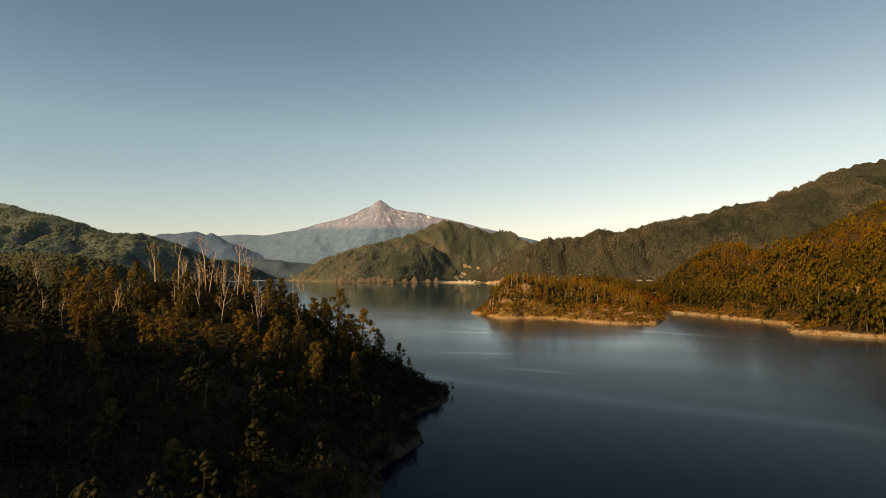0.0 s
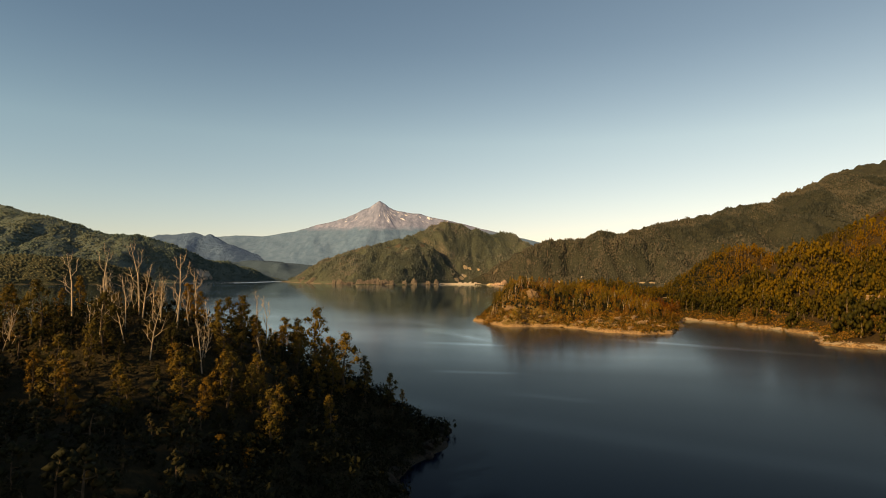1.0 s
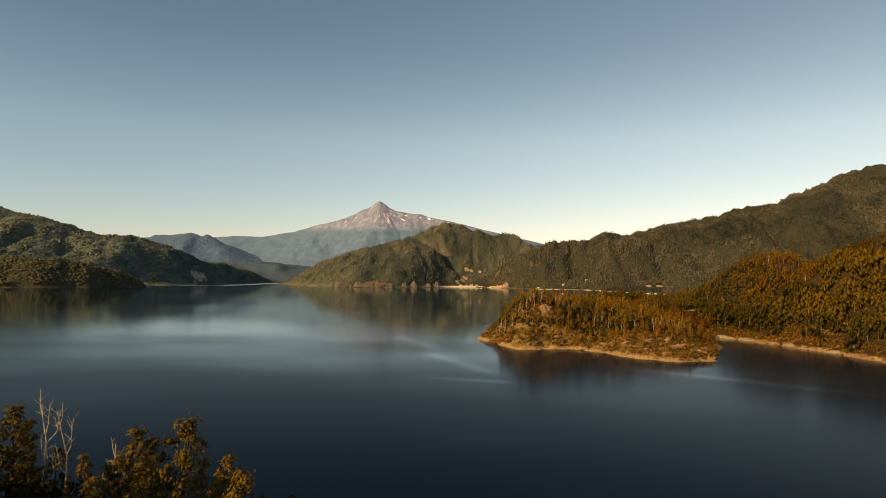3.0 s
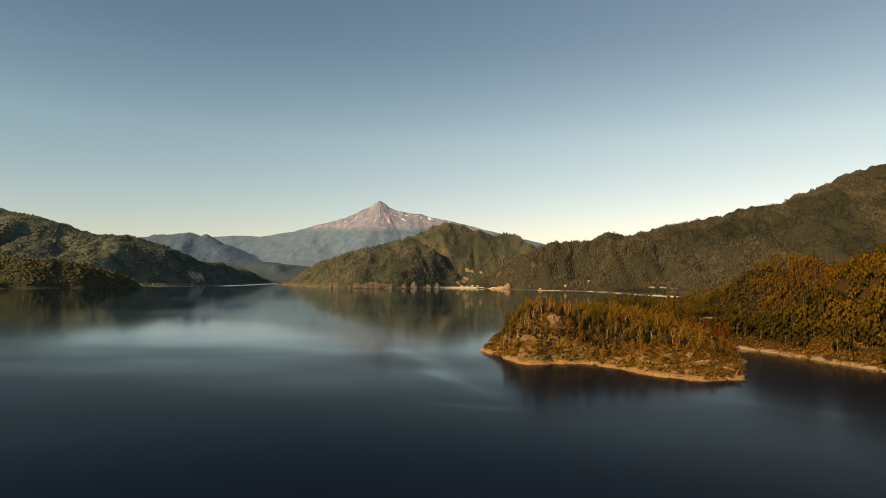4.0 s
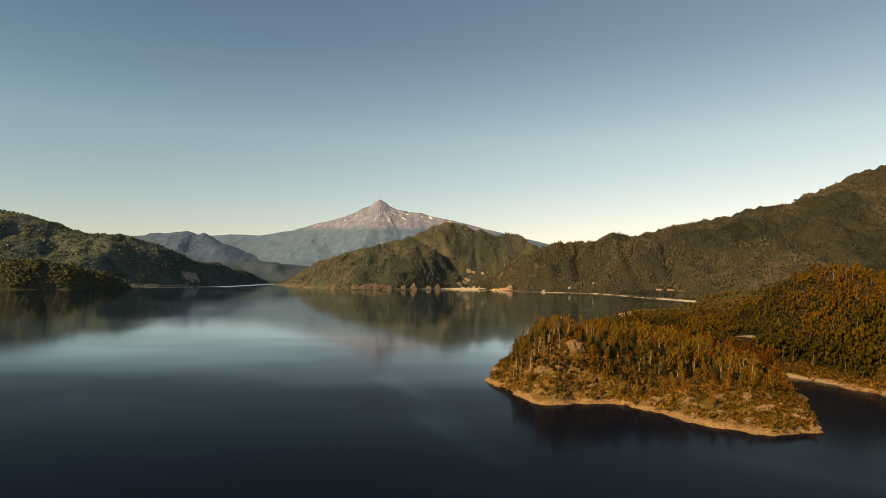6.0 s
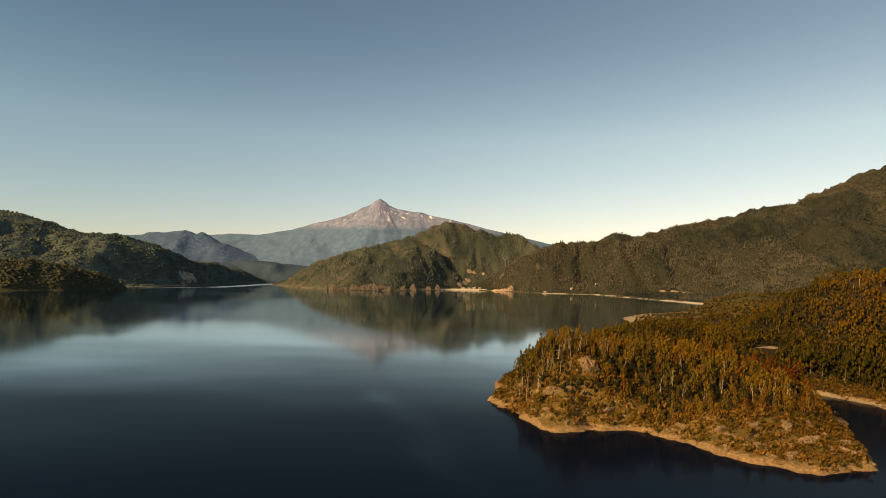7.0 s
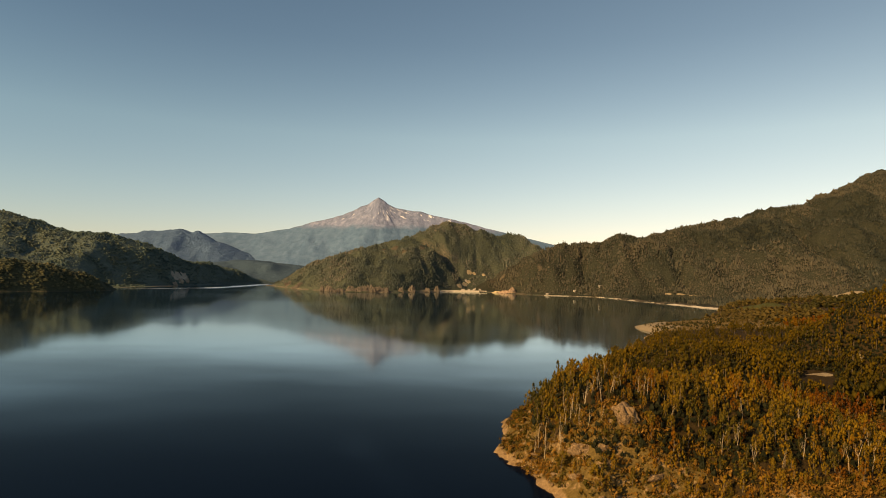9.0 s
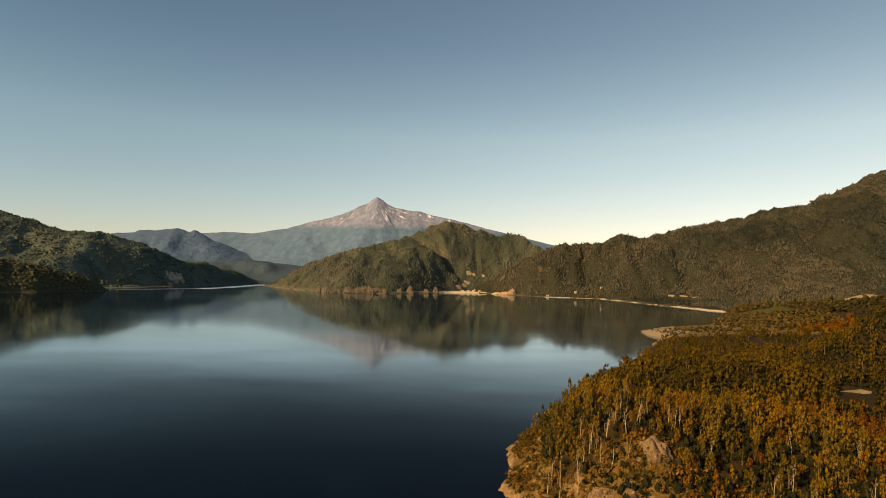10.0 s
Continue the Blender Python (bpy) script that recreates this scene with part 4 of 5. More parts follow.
single[rng.permutation(front)[:140]] = True


def rust(X, Y):
    """How far the leaves have turned: greener near the lake, rustier inland."""
    return np.clip(0.22 + 0.26 * fbm(X, Y, 40, 93, 3) + 0.33 * np.clip((X - 80) / 64, 0, 1) * np.clip((275 - X) / 40, 0, 1) * np.clip((820 - Y) / 150, 0, 1), 0, 1)


def lee(X, Y):
    """The low woods behind the point stay dark and brown, the hillside above the inlet is more golden."""
    return np.clip(0.17 + 0.16 * fbm(X, Y, 45, 95, 3) + 0.26 * np.clip((X - 265) / 50, 0, 1) * np.clip((760 - Y) / 80, 0, 1), 0, 1)


pen_kinds = [
    (8.5, 2.1, 17, 0.22, 0.03, False, "olive-green broad-leaved tree on the rocky peninsula"),
    (6.5, 2.3, 14, 0.15, -0.04, False, "rounded golden-brown tree on the rocky peninsula"),
    (9.5, 1.7, 17, 0.12, 0.0, True, "tall dark cone-shaped tree on the peninsula"),
    (4.0, 1.9, 10, 0.08, 0.05, False, "low yellow-green bush above the shore rock")]
pen_makers = [live_tree(tree_shape(140 + k, h, w * 1.05, c + 6, 24, 0.21, b, ln, cone, 0.55, 2.0, 0.62), LEAF_PEN, lab, "peninsula trees", BARK_PALE, (0.38, 0.55, 0.22, 0.48)[k]) for k, (h, w, c, b, ln, cone, lab) in enumerate(pen_kinds)]
settle(pen_makers, ps[single], pen_height, rng, 0.5, 1.05, 4)
rest = ps[~single]
near_rest = (rest[:, 1] < 620) & (rest[:, 0] < 235) | (rest[:, 1] < 690) & (rest[:, 0] < 112)
woods("peninsula_front_woodland", [tree_shape(220 + k, h, w * 1.2, 16, 13, 0.24, b * 0.7, ln, cone, 0.58, 1.9, 0.64) for k, (h, w, c, b, ln, cone, lab) in enumerate(pen_kinds + pen_kinds[:3])], rest[near_rest], pen_height, LEAF_PEN,
      "dense mixed olive and rust-coloured woodland on the peninsula", rng, 0.45, 1.3, zone=rust, vary=0.42, bark=BARK_PALE)
far_rest = rest[~near_rest]
far_rest = far_rest[rng.rand(len(far_rest)) < np.interp(far_rest[:, 1], [500, 620, 660, 760, 1100], [0.42, 0.42, 0.66, 0.46, 0.22])]
pen_shapes = [tree_shape(240 + k, h, w * 1.5, 8, 3, 0.44, b, 0.0, cone, 0.80, 1.8, 0.62) for k, (h, w, b, cone) in enumerate([
    (8.0, 2.0, 0.22, False), (6.8, 2.2, 0.16, False), (9.0, 1.6, 0.2, True), (7.4, 1.9, 0.2, False), (5.0, 2.1, 0.1, False), (8.6, 1.9, 0.3, False)])]
near_hill = (far_rest[:, 1] < 640) & (far_rest[:, 0] > 230)
woods("peninsula_hill_woodland", [tree_shape(260 + k, h, w * 1.75, 11, 5, 0.38, b, 0.0, cone, 0.86, 1.7, 0.6) for k, (h, w, b, cone) in enumerate([
    (8.5, 1.9, 0.25, False), (6.8, 2.1, 0.16, False), (9.5, 1.6, 0.2, True), (7.4, 1.9, 0.2, False), (5.0, 2.0, 0.1, False)])], far_rest[near_hill], pen_height, LEAF_BACK,
      "dense olive and russet woodland rising behind the inlet beach", rng, 0.8, 1.9, zone=lee, vary=0.4, bark=BARK_PALE)
woods("peninsula_back_woodland", pen_shapes, far_rest[~near_hill], pen_height, LEAF_BACK, "dense olive-brown woodland on the hill behind the inlet", rng, 0.6, 1.35, zone=lee, vary=0.3, bark=BARK_PALE)
ss = scatter(30, 275, 395, 640, 1.5, rng)
sd = inland(ss[:, 0], ss[:, 1], PEN_SHORE)
ss = ss[(sd > 1.5) & (sd < 48) & ((sd < 26) | (ss[:, 0] < 75) & (ss[:, 1] < 540) | (ss[:, 0] > 115) & (ss[:, 1] < 505) | (np.hypot(ss[:, 0] - 78, ss[:, 1] - 530) < 13)) & (fbm(ss[:, 0], ss[:, 1], 8, 67, 3) > -0.8 + 0.45 * (sd < 4))]
woods("peninsula_scrub", [bush_shape(280 + k, h, w, 6, 0.55) for k, (h, w) in enumerate([(1.9, 1.2), (1.3, 1.4), (2.8, 1.2)])], ss, pen_height, SCRUB,
      "dry tan and rust-coloured scrub on the peninsula slope", rng, 0.5, 1.3, 0.2, False)

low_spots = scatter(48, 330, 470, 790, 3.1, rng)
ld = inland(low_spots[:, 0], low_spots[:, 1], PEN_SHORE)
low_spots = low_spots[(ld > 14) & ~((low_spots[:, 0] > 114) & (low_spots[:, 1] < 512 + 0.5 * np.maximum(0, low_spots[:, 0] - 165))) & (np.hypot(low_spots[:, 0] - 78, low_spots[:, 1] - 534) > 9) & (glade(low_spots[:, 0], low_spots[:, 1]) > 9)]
# the dark leaf colour stands in for shade in the gaps between trees
woods("peninsula_undergrowth", [bush_shape(290 + k, h, w, 3, 0.42, 0.8) for k, (h, w) in enumerate([(3.0, 1.6), (2.2, 1.9), (3.8, 1.5)])], low_spots, pen_height, LEAF_SHADED,
      "rust-tinged undergrowth darkened like shade between the peninsula trees", rng, 0.7, 1.3, 0.3, False, rust, 0.4)

spit_spots = scatter(300, 520, 1090, 1400, 7, rng)
spit_spots = spit_spots[(inland(spit_spots[:, 0], spit_spots[:, 1], PEN_SHORE) > 9) & (fbm(spit_spots[:, 0], spit_spots[:, 1], 30, 79, 2) > -0.25)]
woods("spit_scrub", [bush_shape(295 + k, h, w, 5, 0.6, 0.8) for k, (h, w) in enumerate([(1.8, 1.6), (2.6, 1.8)])], spit_spots, pen_height, LEAF_FLAT,
      "low olive scrub dotted over the sandy spit", rng, 0.6, 1.5, 0.3, False)

pds = np.array([(58, 542), (56, 540), (61, 545), (63, 538), (66, 543), (52, 548), (70, 548), (60, 552), (75, 556), (83, 552), (92, 550), (146, 506), (152, 510), (158, 512), (165, 514),
                (47, 545), (50, 540), (55, 535), (65, 532), (72, 540), (78, 546), (88, 545), (118, 512), (125, 508), (110, 520), (136, 515), (97, 540), (130, 545), (150, 540), (170, 530), (300, 600), (310, 590), (315, 610), (330, 640), (335, 560), (345, 650), (290, 640), (300, 560),
                (325, 700), (280, 690), (320, 530), (310, 545)], float)
pds = np.concatenate([pds, (pds + rng.normal(size=pds.shape) * 3)[::2]])
pen_dead = [dead_tree(dead_shape(170 + k, h, f), "pale dead trunk standing among the peninsula trees", "peninsula dead trees") for k, (h, f) in enumerate([(12, 3), (10, 4), (9, 3), (13, 2)])]
settle(pen_dead, pds, pen_height, rng, 0.7, 1.1, 5)

# woods on the far hills
far_shapes = [far_shape(300 + k, h, w) for k, (h, w) in enumerate([(9.5, 3.6), (8, 4.2), (11.5, 3.1), (9, 3.8)])]
fine_shapes = [spire_shape(310 + k, h, w) for k, (h, w) in enumerate([(9, 2.9), (7.5, 3.5), (11, 2.6), (8.5, 3.1), (6.5, 3.6)])]


wide_shapes = [spire_shape(320 + k, h, w) for k, (h, w) in enumerate([(10.5, 3.8), (8, 4.4), (12.5, 3.3), (9, 4.0), (7, 4.6)])]
dome_shapes = [far_shape(330 + k, h, w, 2, 4) for k, (h, w) in enumerate([(8, 5.4), (7, 6.2), (9.5, 4.8), (7.5, 5.8)])]
CLEARINGS = [(124, 2906, 12), (146, 2914, 8), (188, 2922, 7), (118, 2868, 11), (103, 2846, 13), (80, 2814, 12), (270, 2672, 40), (762, 2402, 15), (800, 2394, 15), (838, 2378, 17), (874, 2364, 15)]

BARE_HILL = [(-195, 2820, 15), (-155, 2772, 12), (-238, 2815, 11), (-84, 2850, 10), (417, 2644, 9), (392, 2654, 10), (263, 2848, 12), (222, 2852, 10), (482, 2616, 7)]
WEST_ROCK = [(-1066, 2690, 13), (-1062, 2716, 16), (-1050, 2744, 14)]


def clothe(name, x0, x1, y0, y1, step, height, leaf, label, lowest, low=0.65, high=1.1, gaps=0.95, sink=1.5, shapes=None):
    p = scatter(x0, x1, y0, y1, step, rng)
    z = height(p[:, 0], p[:, 1])
    slope = (height(p[:, 0], p[:, 1] + 12) - z) / 12
    ok = (z > lowest + 14 * np.maximum(0, fbm(p[:, 0], p[:, 1], 70, 87, 2) - 0.1)) & (slope > -0.12) & (fbm(p[:, 0], p[:, 1], 45, 83, 3) < gaps)
    for x, y, r in CLEARINGS + [(x, y, 0.7 * r) for x, y, r in BARE_HILL] + WEST_ROCK + [(835, 1488, 62), (590, 1365, 50)]:
        ok &= np.hypot((p[:, 0] - x) / 1.25, (p[:, 1] - y + 8) * 0.8) > r
    ok &= (np.abs(p[:, 0] - 7 - 0.1943 * (p[:, 1] - 254)) > 7.5) | (p[:, 1] < 2640) | (p[:, 1] > 2800)
    woods(name, shapes or far_shapes, p[ok], height, leaf, label, rng, low, high, sink, False, lambda X, Y: 0.5 + 0.5 * fbm(X, Y, 240, 97, 4), stands=0.45)


clothe("hill_middle_forest", -800, 640, 2350, 3200, 4.9, mid_height, LEAF_FAR, "fine-grained haze-tinted green forest covering the far hill", 9, 0.6, 1.15, sink=1.2, shapes=fine_shapes)
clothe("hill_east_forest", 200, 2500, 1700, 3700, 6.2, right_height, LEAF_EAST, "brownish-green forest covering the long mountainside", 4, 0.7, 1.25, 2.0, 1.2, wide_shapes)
clothe("hill_west_forest", -1780, -850, 1950, 3250, 7.6, left_height, LEAF_WEST, "green forest paled by haze tones, covering the hill by the lake", 1.5, 0.6, 1.1, 2.0, 2.4, dome_shapes)
clothe("spur_forest", -1560, -940, 1600, 2150, 6.4, bump_height, LEAF_SPUR, "dense dark forest on the low spur", 1, 0.7, 1.2, 2.0, 1.8, dome_shapes)
clothe("inland_forest", 470, 1000, 300, 1140, 8, pen_height, LEAF_BACK, "rust and olive woodland on the hill behind the peninsula", 4, 0.7, 1.1, 2.0)
# trees for the added, out-of-view shading hill
hb = scatter(-610, -30, -270, 200, 8, rng)
hb = hb[(inland(hb[:, 0], hb[:, 1], HEAD_SHORE) > 5) & ((hb[:, 0] < -142) | (hb[:, 1] < 28))]
woods("headland_back_forest", far_shapes, hb, head_height, LEAF_SHADED, "dark forest on the unseen shading hill behind the headland", rng, 0.6, 1.1, 1.0, False)
flat_shapes = [far_shape(340 + k, h, w, 3, 3) for k, (h, w) in enumerate([(9, 4.2), (7, 4.6), (11, 3.8)])]
clothe("flat_forest", 420, 1120, 1135, 1760, 8, pen_height, LEAF_FLAT, "low green woodland behind the sandy spit", 2.5, 0.45, 1.05, 0.8, 1.0, flat_shapes)


# ------------------------------------------------------------------ beaches, bare ground and rocks
def draped_strip(name, line, inner, height, mat, label, seed, rise=0.25, step=4.0, outer=1.0, top=2.6):
    """Sand laid along a shoreline: from a little below the water to `inner` metres up the land, on its left hand."""
    pts = []
    for (ax, ay), (bx, by) in zip(line, line[1:]):
        k = max(1, int(math.hypot(bx - ax, by - ay) / step))
        pts += [(ax + (bx - ax) * i / k, ay + (by - ay) * i / k) for i in range(k)]
    pts = np.array(pts + [line[-1]], float)
    way = np.gradient(pts, axis=0)
    side = np.stack([-way[:, 1], way[:, 0]], 1) / np.linalg.norm(way, axis=1)[:, None]
    width = inner * (0.75 + 0.35 * fbm(pts[:, 0], pts[:, 1], 30, seed, 2)) * np.minimum(1, np.minimum(np.arange(len(pts)), np.arange(len(pts))[::-1]) / 3 + 0.15)
    rows = 6
    co = []
    for i in range(rows + 1):
        f = i / rows
        p = pts + side * (f * (width + outer) - outer)[:, None]
        z = np.maximum(height(p[:, 0], p[:, 1]), -0.3) + rise * math.sin(math.pi * (0.12 + 0.8 * f))
        co.append(np.column_stack([p, np.minimum(z, 0.25 + f * top)]))
    co = np.stack(co, 1)
    n0, n1 = co.shape[:2]
    ids = np.arange(n0 * n1).reshape(n0, n1)
    quad = np.stack([ids[:-1, :-1], ids[1:, :-1], ids[1:, 1:], ids[:-1, 1:]], -1).reshape(-1, 4)
    return tagged(mesh_object(name, co.reshape(-1, 3), quad, mat, smooth=True), label, "beach", kind="structure")


def bare_patch(name, x, y, rx, ry, height, mat, label, seed, rise=0.25):
    """A clearing of bare ground lying on a slope."""
    r, co, tri = np.random.RandomState(seed), [], []
    sides, rings = 22, 4
    edge = 0.7 + 0.5 * r.rand(sides)
    edge = (edge + np.roll(edge, 1)) / 2
    around = height(np.array([x - 12.0, x + 12, x, x]), np.array([y, y, y - 12.0, y + 12]))
    uphill = math.atan2(around[3] - around[2], around[1] - around[0]) - math.pi / 2
    c, s = (math.cos(uphill), math.sin(uphill)) if math.hypot(around[1] - around[0], around[3] - around[2]) > 8 else (1.0, 0.0)
    for i in range(rings + 1):
        for k in range(sides):
            q, w = i / rings * edge[k], 6.2832 * k / sides
            u, v = rx * q * math.cos(w), ry * q * math.sin(w)
            co.append((x + u * c - v * s, y + u * s + v * c, rise * (1 - (i / rings) ** 2) - 0.05))
    co = np.array(co)
    co[:, 2] += height(co[:, 0], co[:, 1])
    for i in range(rings):
        for k in range(sides):
            tri.append((i * sides + k, (i + 1) * sides + k, (i + 1) * sides + (k + 1) % sides, i * sides + (k + 1) % sides))
    return tagged(mesh_object(name, co, tri, mat, smooth=True), label, "bare ground", kind="structure")


draped_strip("beach_inlet", [(222, 586), (231, 597), (245, 568), (261, 500), (267, 463)], 4.5, pen_height, SAND, "narrow pale sand beach along the inlet", 1)
draped_strip("beach_point", [(246, 424), (232, 398), (265, 361), (330, 312)], 4, pen_height, SAND, "narrow pale sand beach at the point", 2)
draped_strip("beach_spit", [(440, 1300), (400, 1262), (330, 1240), (308, 1228), (299, 1180), (303, 1136), (285, 1100)], 26, pen_height, SAND, "sandy spit at the edge of the woods", 3, 0.6, 6)
draped_strip("beach_far", [(385, 2509), (480, 2500), (572, 2480), (610, 2300), (646, 2092), (698, 1816), (720, 1780)], 20, right_height, PALE_SAND, "long pale beach at the foot of the mountainside", 4, 1.0, 16, 6, 2.6)
draped_strip("beach_village", [(-10, 2640), (46, 2735), (130, 2742), (190, 2750)], 16, mid_height, PALE_SAND, "pale beach below the clearing", 5, 3.5, 14, 6, 8)
bare_patch("clearing_peninsula", 250, 684, 9, 5, pen_height, SAND, "sandy clearing in the woodland", 11, 1.0)
bare_patch("clearing_slope", 266, 668, 5, 3, pen_height, SAND, "small sandy clearing in the woodland", 12, 0.9)
for k, (x, y, r) in enumerate(CLEARINGS):
    if k < 6:
        bare_patch("clearing_village", x, y, r * 1.35, r * 0.62, mid_height, DRY_GRASS, "pale grassy clearing above the beach", 30 + k, 2)
    elif k == 6:
        bare_patch("earth_bank", x - 10, y, 40, 22, right_height, EARTH, "bare red earth by the lake", 41, 6)
    else:
        bare_patch("clearing_mountain", x, y, r * 0.9, 4.5, right_height, SAND, "pale clearing on the lower mountainside", 20 + k, 1.5)
for k, (x, y, r) in enumerate(BARE_HILL):
    bare_patch("clearing_rocky", x, y - 4, r * 1.3, r * 1.1, mid_height if k < 4 else right_height, HILL_ROCK, "bare brownish rocky slope among the hill forest", 60 + k, 1.5)
for k, (x, y, r) in enumerate(WEST_ROCK):
    bare_patch("cliff_slope", x, y, r * 1.5, r * 1.1, left_height, LAKE_CLIFF, "pale rocky slope at the lake edge below the forest", 80 + k, 2.5)
bare_patch("clearing_meadow", 585, 1375, 42, 34, pen_height, MEADOW, "green meadow among the lowland trees", 44, 5)
bare_patch("clearing_track", 222, 2704, 34, 8, right_height, DRY_GRASS, "pale grassy strip above the beach", 43, 5)

def hill_cut(name, ax, ay, bx, by, width, height, mat, label, rise):
    """A straight strip cleared through the forest, following the slope."""
    k = int(math.hypot(bx - ax, by - ay) / 6)
    side = np.array((by - ay, ax - bx)) / math.hypot(bx - ax, by - ay)
    co = np.array([[(ax + (bx - ax) * i / k + side[0] * width * w, ay + (by - ay) * i / k + side[1] * width * w) for w in (-0.5, 0, 0.5)] for i in range(k + 1)]).reshape(-1, 2)
    co = np.column_stack([co, height(co[:, 0], co[:, 1]) + rise])
    quad = [(3 * i + j, 3 * i + j + 1, 3 * i + j + 4, 3 * i + j + 3) for i in range(k) for j in (0, 1)]
    return tagged(mesh_object(name, co, quad, mat, smooth=True), label, "bare ground", kind="structure")


hill_cut("clearing_line", 470.6, 2640, 490.0, 2740, 2.6, right_height, HILL_ROCK, "straight strip cleared through the hillside forest", 0.6)
bare_patch("clearing_bank", 840, 1500, 62, 26, pen_height, SAND, "bare sandy bank above the woodland", 42, 13)


def rock_shape(seed, size, stretch):
    bm = bmesh.new()
    bmesh.ops.create_icosphere(bm, subdivisions=2, radius=size)
    r = np.random.RandomState(seed)
    cuts = [(Vector(r.normal(size=3)).normalized(), size * (0.55 + 0.35 * r.rand())) for _ in range(9)]
    for v in bm.verts:
        for n, d in cuts:
            over = v.co.dot(n) - d
            if over > 0:
                v.co -= n * over * 0.92
        v.co += v.co.normalized() * 0.07 * size * noise.noise(v.co * (2.2 / size) + Vector((seed, 0, 0)))
        v.co = Vector((v.co.x * stretch[0], v.co.y * stretch[1], v.co.z * stretch[2]))
    me = bpy.data.meshes.new("rock")
    bm.to_mesh(me)
    bm.free()
    return me


rock_meshes = [rock_shape(500 + k, 1.0, s) for k, s in enumerate([(1.2, 0.9, 0.7), (1.0, 1.3, 0.6), (0.9, 0.9, 1.0), (1.5, 1.0, 0.55), (1.0, 0.8, 0.8)])]
dark_meshes = [me.copy() for me in rock_meshes]
for me in rock_meshes:
    me.materials.append(ROCK)
for me in dark_meshes:
    me.materials.append(DARK_ROCK)


def rock(x, y, size, height, meshes, label, group="", sink=0.25):
    ob = new("rock", meshes[rng.randint(len(meshes))])
    z = float(height(np.array([x]), np.array([y]))[0])
    ob.matrix_basis = pose(x, y, max(z, -0.2) + size * (0.35 - sink), *(14 * rng.normal(size=2)), 360 * rng.rand()) @ Matrix.Diagonal((size, size, size, 1))
    return tagged(ob, label, "rock", group)


def ashore(spots, shore, least=0.3):
    return spots[inland(spots[:, 0], spots[:, 1], shore) > least]


def along(line, count):
    """Random places along a line of points."""
    pts = np.array(line, float)
    seg = np.linalg.norm(np.diff(pts, axis=0), axis=1)
    total = np.concatenate([[0], np.cumsum(seg)])
    s = rng.rand(count) * total[-1]
    return np.column_stack([np.interp(s, total, pts[:, 0]), np.interp(s, total, pts[:, 1])])


for x, y in ashore(along(PEN_SHORE[:11], 150) + rng.normal(size=(150, 2)) * 2.6 + (0.6, 2.4), PEN_SHORE):
    rock(x, y, 0.4 + 1.0 * rng.rand() ** 2.5, pen_height, rock_meshes, "tan weathered boulder on the peninsula shore", "peninsula shore rocks")
for x, y in along(PEN_SHORE[17:20], 40) + rng.normal(size=(40, 2)) * 1.5 + (2.0, 1.0):
    rock(x, y, 0.6 + 1.2 * rng.rand() ** 2, pen_height, rock_meshes, "tan weathered boulder beside the inlet", "inlet rocks")


def outcrop(x, y, size, stretch, turn, height, label, group, seed, mat=ROCK, lean=-28, cracks=0.0):
    """A craggy rock face standing out of a slope."""
    bm = bmesh.new()
    bmesh.ops.create_icosphere(bm, subdivisions=4 if size > 2.9 else 3, radius=1.0)
    for v in bm.verts:
        p = v.co * 1.4 + Vector((seed, 0, 0))
        q = 0.30 * noise.noise(p) + 0.16 * noise.noise(p * 2.7) + 0.09 * noise.noise(p * 6)
        q += cracks * noise.noise(Vector((v.co.x * 5 + seed, v.co.y * 5, v.co.z * 1.2)))
        v.co *= 1 + q - 0.22 * math.exp(-(((v.co.x + 0.25 * v.co.z - 0.1) / 0.10) ** 2))
        v.co = Vector((v.co.x * stretch[0], v.co.y * stretch[1], v.co.z * stretch[2])) * size
    me = bpy.data.meshes.new("rock")
    bm.to_mesh(me)
    bm.free()
    me.materials.append(mat)
    ob = new("rock", me)
    ob.matrix_basis = pose(x, y, float(height(np.array([float(x)]), np.array([float(y)]))[0]), lean, 0, turn)
    return tagged(ob, label, "rock", group)


outcrop(79, 533, 4.0, (1.2, 0.8, 1.25), 12, pen_height, "large bare tan rock face on the peninsula slope", "outcrop", 3, cracks=0.16)
outcrop(60, 524, 3.0, (1.4, 0.7, 0.8), -10, pen_height, "low bare tan rock face above the shore", "outcrop", 9, cracks=0.16)
outcrop(68, 520, 2.4, (1.3, 0.7, 0.8), 20, pen_height, "low bare tan rock face above the shore", "outcrop", 15, cracks=0.16)
outcrop(122, 484, 2.6, (1.6, 0.7, 0.7), 30, pen_height, "low bare tan rock face above the shore", "outcrop", 21, cracks=0.16)
outcrop(150, 470, 3.0, (1.7, 0.8, 0.7), 10, pen_height, "pale broken rock face on the peninsula point", "outcrop", 27, cracks=0.16)
for k, (x, y, s) in enumerate([(51, 523, 1.3), (57, 514, 1.6), (84, 513, 1.8), (97, 510, 1.7), (110, 497, 2.0), (128, 470, 2.2), (138, 462, 2.4), (146, 480, 2.8), (158, 466, 2.2), (166, 474, 2.4), (136, 484, 2.0), (160, 488, 2.2)]):
    outcrop(x, y, s, (1.5 + 0.3 * (k % 3), 0.8, 0.75), 40 * (k % 4) - 50, pen_height, "broken tan rock ledge above the peninsula shore", "shore ledges", 40 + 5 * k, cracks=0.18)
outcrop(284, 2662, 13, (1.1, 1.0, 1.5), 25, right_height, "cut bank of bare red earth by the lake", "earth bank", 151, EARTH, 0)
outcrop(258, 2668, 11, (2.0, 1.0, 0.9), -15, right_height, "cut bank of bare red earth by the lake", "earth bank", 158, EARTH, 0)
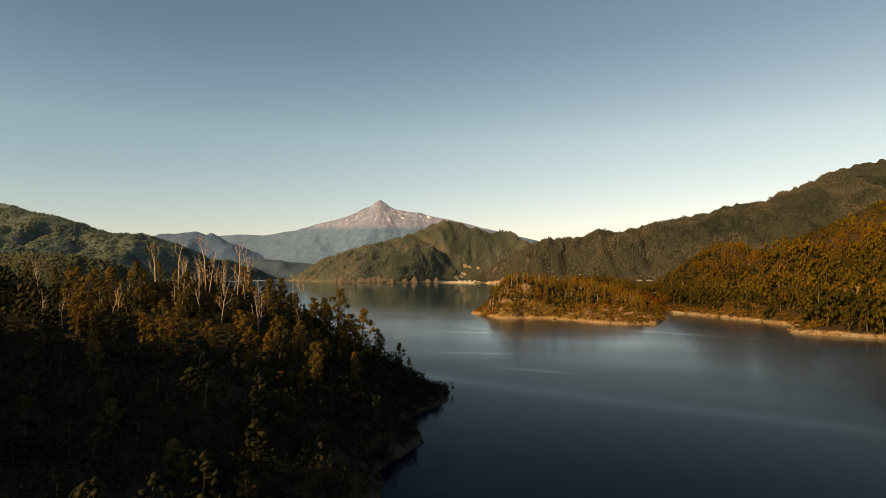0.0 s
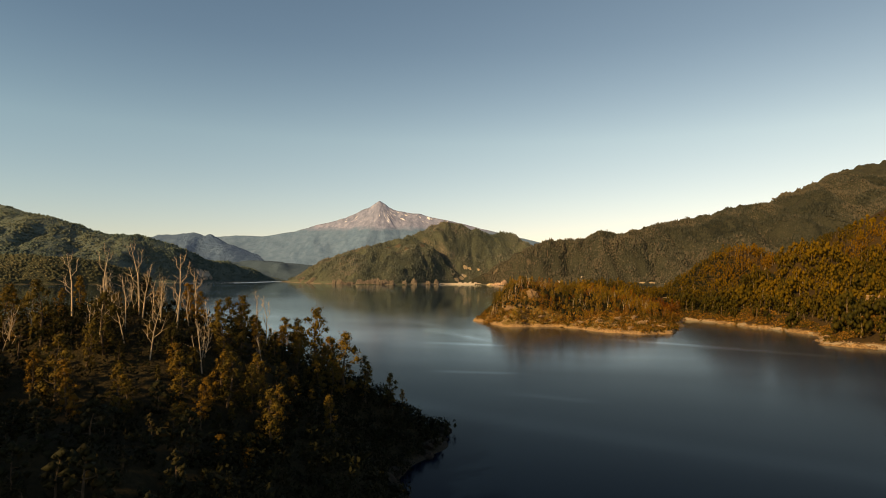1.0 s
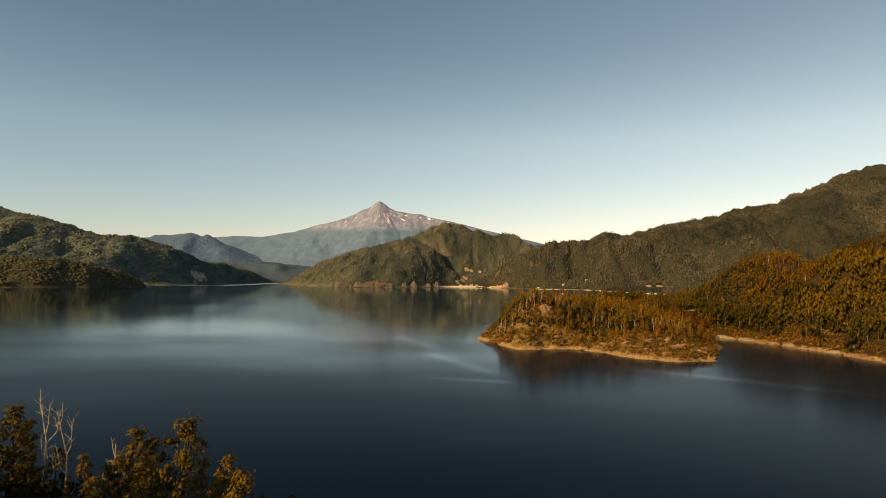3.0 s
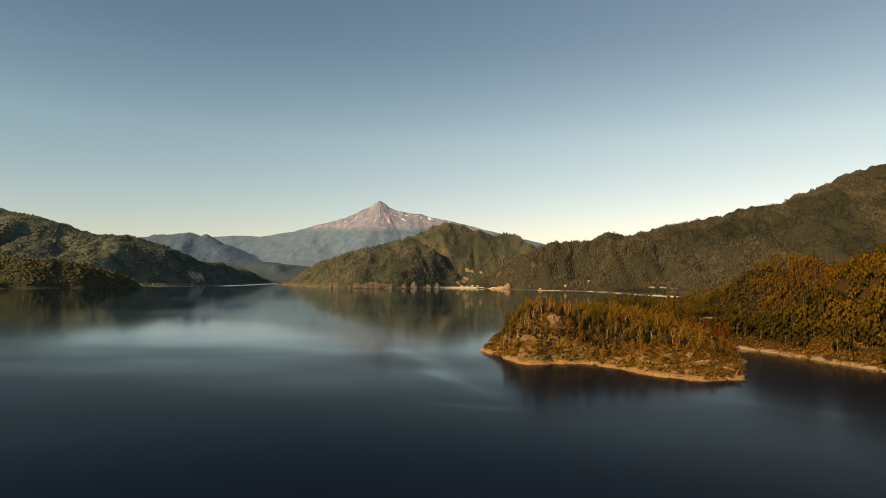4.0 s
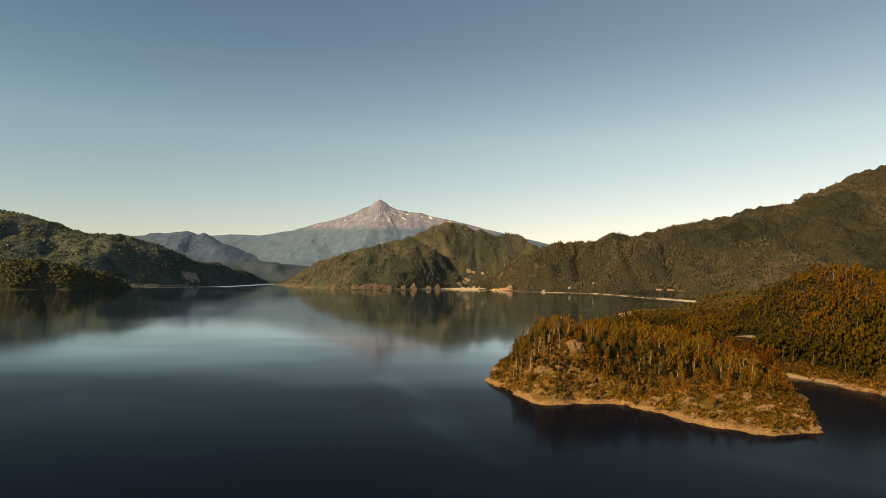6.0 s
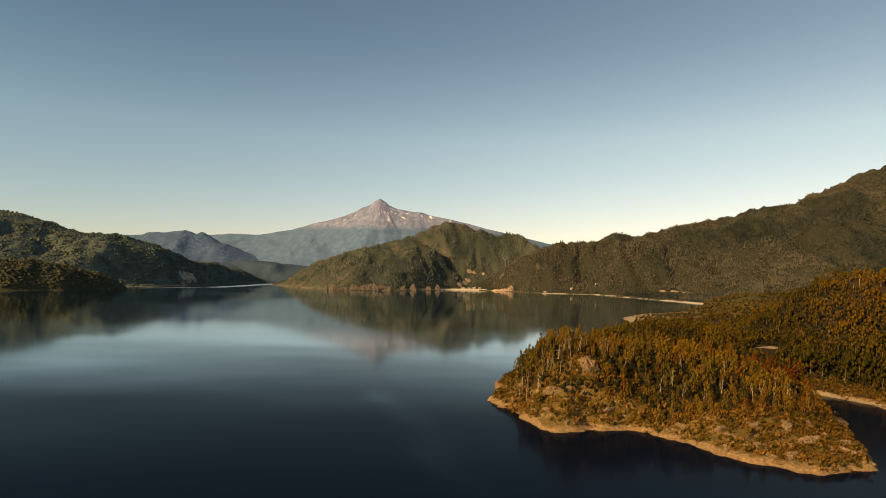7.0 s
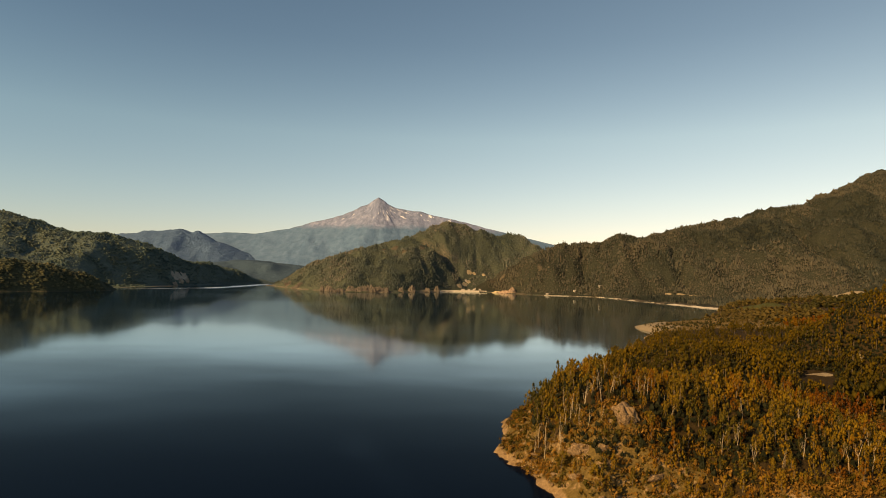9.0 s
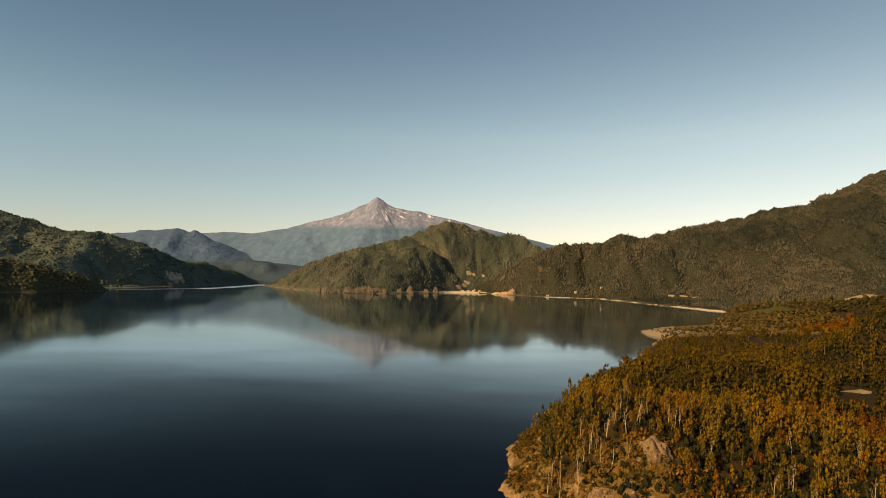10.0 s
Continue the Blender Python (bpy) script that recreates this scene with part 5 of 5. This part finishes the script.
outcrop(342, 500, 9.0, (1.5, 0.7, 0.9), -30, pen_height, "pale bare rock face in the wooded slope", "outcrop", 33, cracks=0.16)
for x, y, s in [(333, 503, 4), (360, 503, 5), (300, 438, 4), (294, 430, 3.5), (306, 434, 3)]:
    rock(x, y, s, pen_height, rock_meshes, "pale bare rock face in the wooded slope", "slope rocks", 0.1)
for k, (x, y, s) in enumerate([(-1046, 2652, 9), (-1042, 2695, 11), (-1034, 2735, 9)]):
    outcrop(x, y, s, (1.0, 0.8, 1.3), 60, left_height, "pale cliff rock at the lake edge below the forest", "lake cliffs", 120 + 7 * k, LAKE_CLIFF, -10, 0.35)
foot = np.concatenate([along([(-430, 2440), (-367, 2408), (-260, 2422), (-180, 2450)], 34), along([(-640, 2765), (-540, 2602), (-430, 2460)], 8), along([(-150, 2470), (-90, 2540), (-10, 2625)], 10)])
for k, (x, y) in enumerate(foot):
    tall = rng.rand() ** 1.6
    outcrop(x + 4 * rng.normal(), y + 5 + 9 * tall, 5.5 + 4.5 * rng.rand(), (0.9 + 0.9 * rng.rand(), 0.6, 1.0 + 1.5 * tall), 60 * rng.rand() - 30, mid_height,
            "brownish rock cliff at the foot of the forested hill", "hill foot cliffs", 300 + 3 * k, CLIFF, -4, 0.42)
for k in range(34):
    x, y = 128 + 42 * rng.rand(), 462 + 26 * rng.rand()
    rock(x, y, 0.6 + 1.3 * rng.rand() ** 2, pen_height, rock_meshes, "pale broken rock on the peninsula point", "point rocks")
for x, y in along(HEAD_SHORE[:8], 60) + rng.normal(size=(60, 2)) * 0.9 + (-1.2, 0.5):
    rock(x, y, 0.5 + 1.3 * rng.rand() ** 2, head_height, dark_meshes, "dark rock at the foot of the headland", "headland rocks")


# ------------------------------------------------------------------ the far shore's houses
def plain_material(name, colour, rough=0.8):
    m, n, l, b = material(name, rough, 0.2)
    g, v = place(n, l)
    f = noise_tex(n, l, v, 0.8, 4)
    l.new(ramp(n, l, f, [(0.3, tuple(c * 0.8 for c in colour)), (0.7, colour)]), b.inputs["Base Color"])
    return m


WALLS = plain_material("pale_painted_boards", (0.36, 0.33, 0.28))
ROOFS = plain_material("weathered_metal_roof", (0.42, 0.38, 0.35), 0.5)
GLASS = plain_material("dark_window_glass", (0.03, 0.035, 0.04), 0.1)


def box(bm, x0, x1, y0, y1, z0, z1):
    made = bmesh.ops.create_cube(bm, size=1.0)
    bmesh.ops.transform(bm, verts=made["verts"], matrix=Matrix.Translation(((x0 + x1) / 2, (y0 + y1) / 2, (z0 + z1) / 2)) @ Matrix.Diagonal((x1 - x0, y1 - y0, z1 - z0, 1)))


def house(w, d, h):
    base = new("house")
    bm = bmesh.new()
    box(bm, -w / 2, w / 2, -d / 2, d / 2, -4, h)
    part("wall", bm, WALLS, base)
    bm = bmesh.new()
    rise, o = d * 0.32, 0.5
    ring = [[bm.verts.new((x, y, z)) for y, z in ((-d / 2 - o, h - 0.2), (0, h + rise), (d / 2 + o, h - 0.2), (d / 2 + o, h - 0.45), (0, h + rise - 0.25), (-d / 2 - o, h - 0.45))] for x in (-w / 2 - o, w / 2 + o)]
    for k in range(6):
        bm.faces.new((ring[0][k], ring[0][(k + 1) % 6], ring[1][(k + 1) % 6], ring[1][k]))
    bm.faces.new(ring[0][::-1])
    bm.faces.new(ring[1])
    part("roof", bm, ROOFS, base)
    bm = bmesh.new()
    for s in (-1, 1):
        a, b2, c = bm.verts.new((s * w / 2, -d / 2, h)), bm.verts.new((s * w / 2, d / 2, h)), bm.verts.new((s * w / 2, 0, h + rise - 0.3))
        bm.faces.new((a, b2, c))
    part("gable", bm, WALLS, base)
    for x in (-w * 0.28, w * 0.28):
        bm = bmesh.new()
        box(bm, x - 0.7, x + 0.7, -d / 2 - 0.06, -d / 2 + 0.02, 0.9, 2.2)
        part("window", bm, GLASS, base)
    bm = bmesh.new()
    box(bm, -0.5, 0.5, -d / 2 - 0.06, -d / 2 + 0.02, 0, 2.05)
    part("door", bm, GLASS, base)
    return tagged(base, "small pale house with a grey metal roof by the lake", "house", "lakeside houses")


first = house(8.5, 6, 2.8)
HOUSES = [(140, 2798, -25, mid_height), (166, 2824, 15, mid_height), (92, 2782, 30, mid_height), (150, 2852, -5, mid_height), (108, 2864, 12, mid_height), (118, 2772, 10, mid_height), (96, 2766, -20, mid_height), (165, 2790, 35, mid_height), (400, 2530, 5, right_height), (500, 2522, 15, right_height), (590, 2505, -10, right_height), (1035, 1985, 20, right_height), (905, 1730, 40, pen_height), (780, 1610, -15, pen_height), (1000, 1760, 10, right_height)]
for k, (x, y, turn, land) in enumerate(HOUSES):
    m = pose(x, y, float(land(np.array([float(x)]), np.array([float(y)]))[0]) + 1.2, 0, 0, turn)
    if k:
        copy_thing(first, m)
    else:
        first.matrix_basis = m
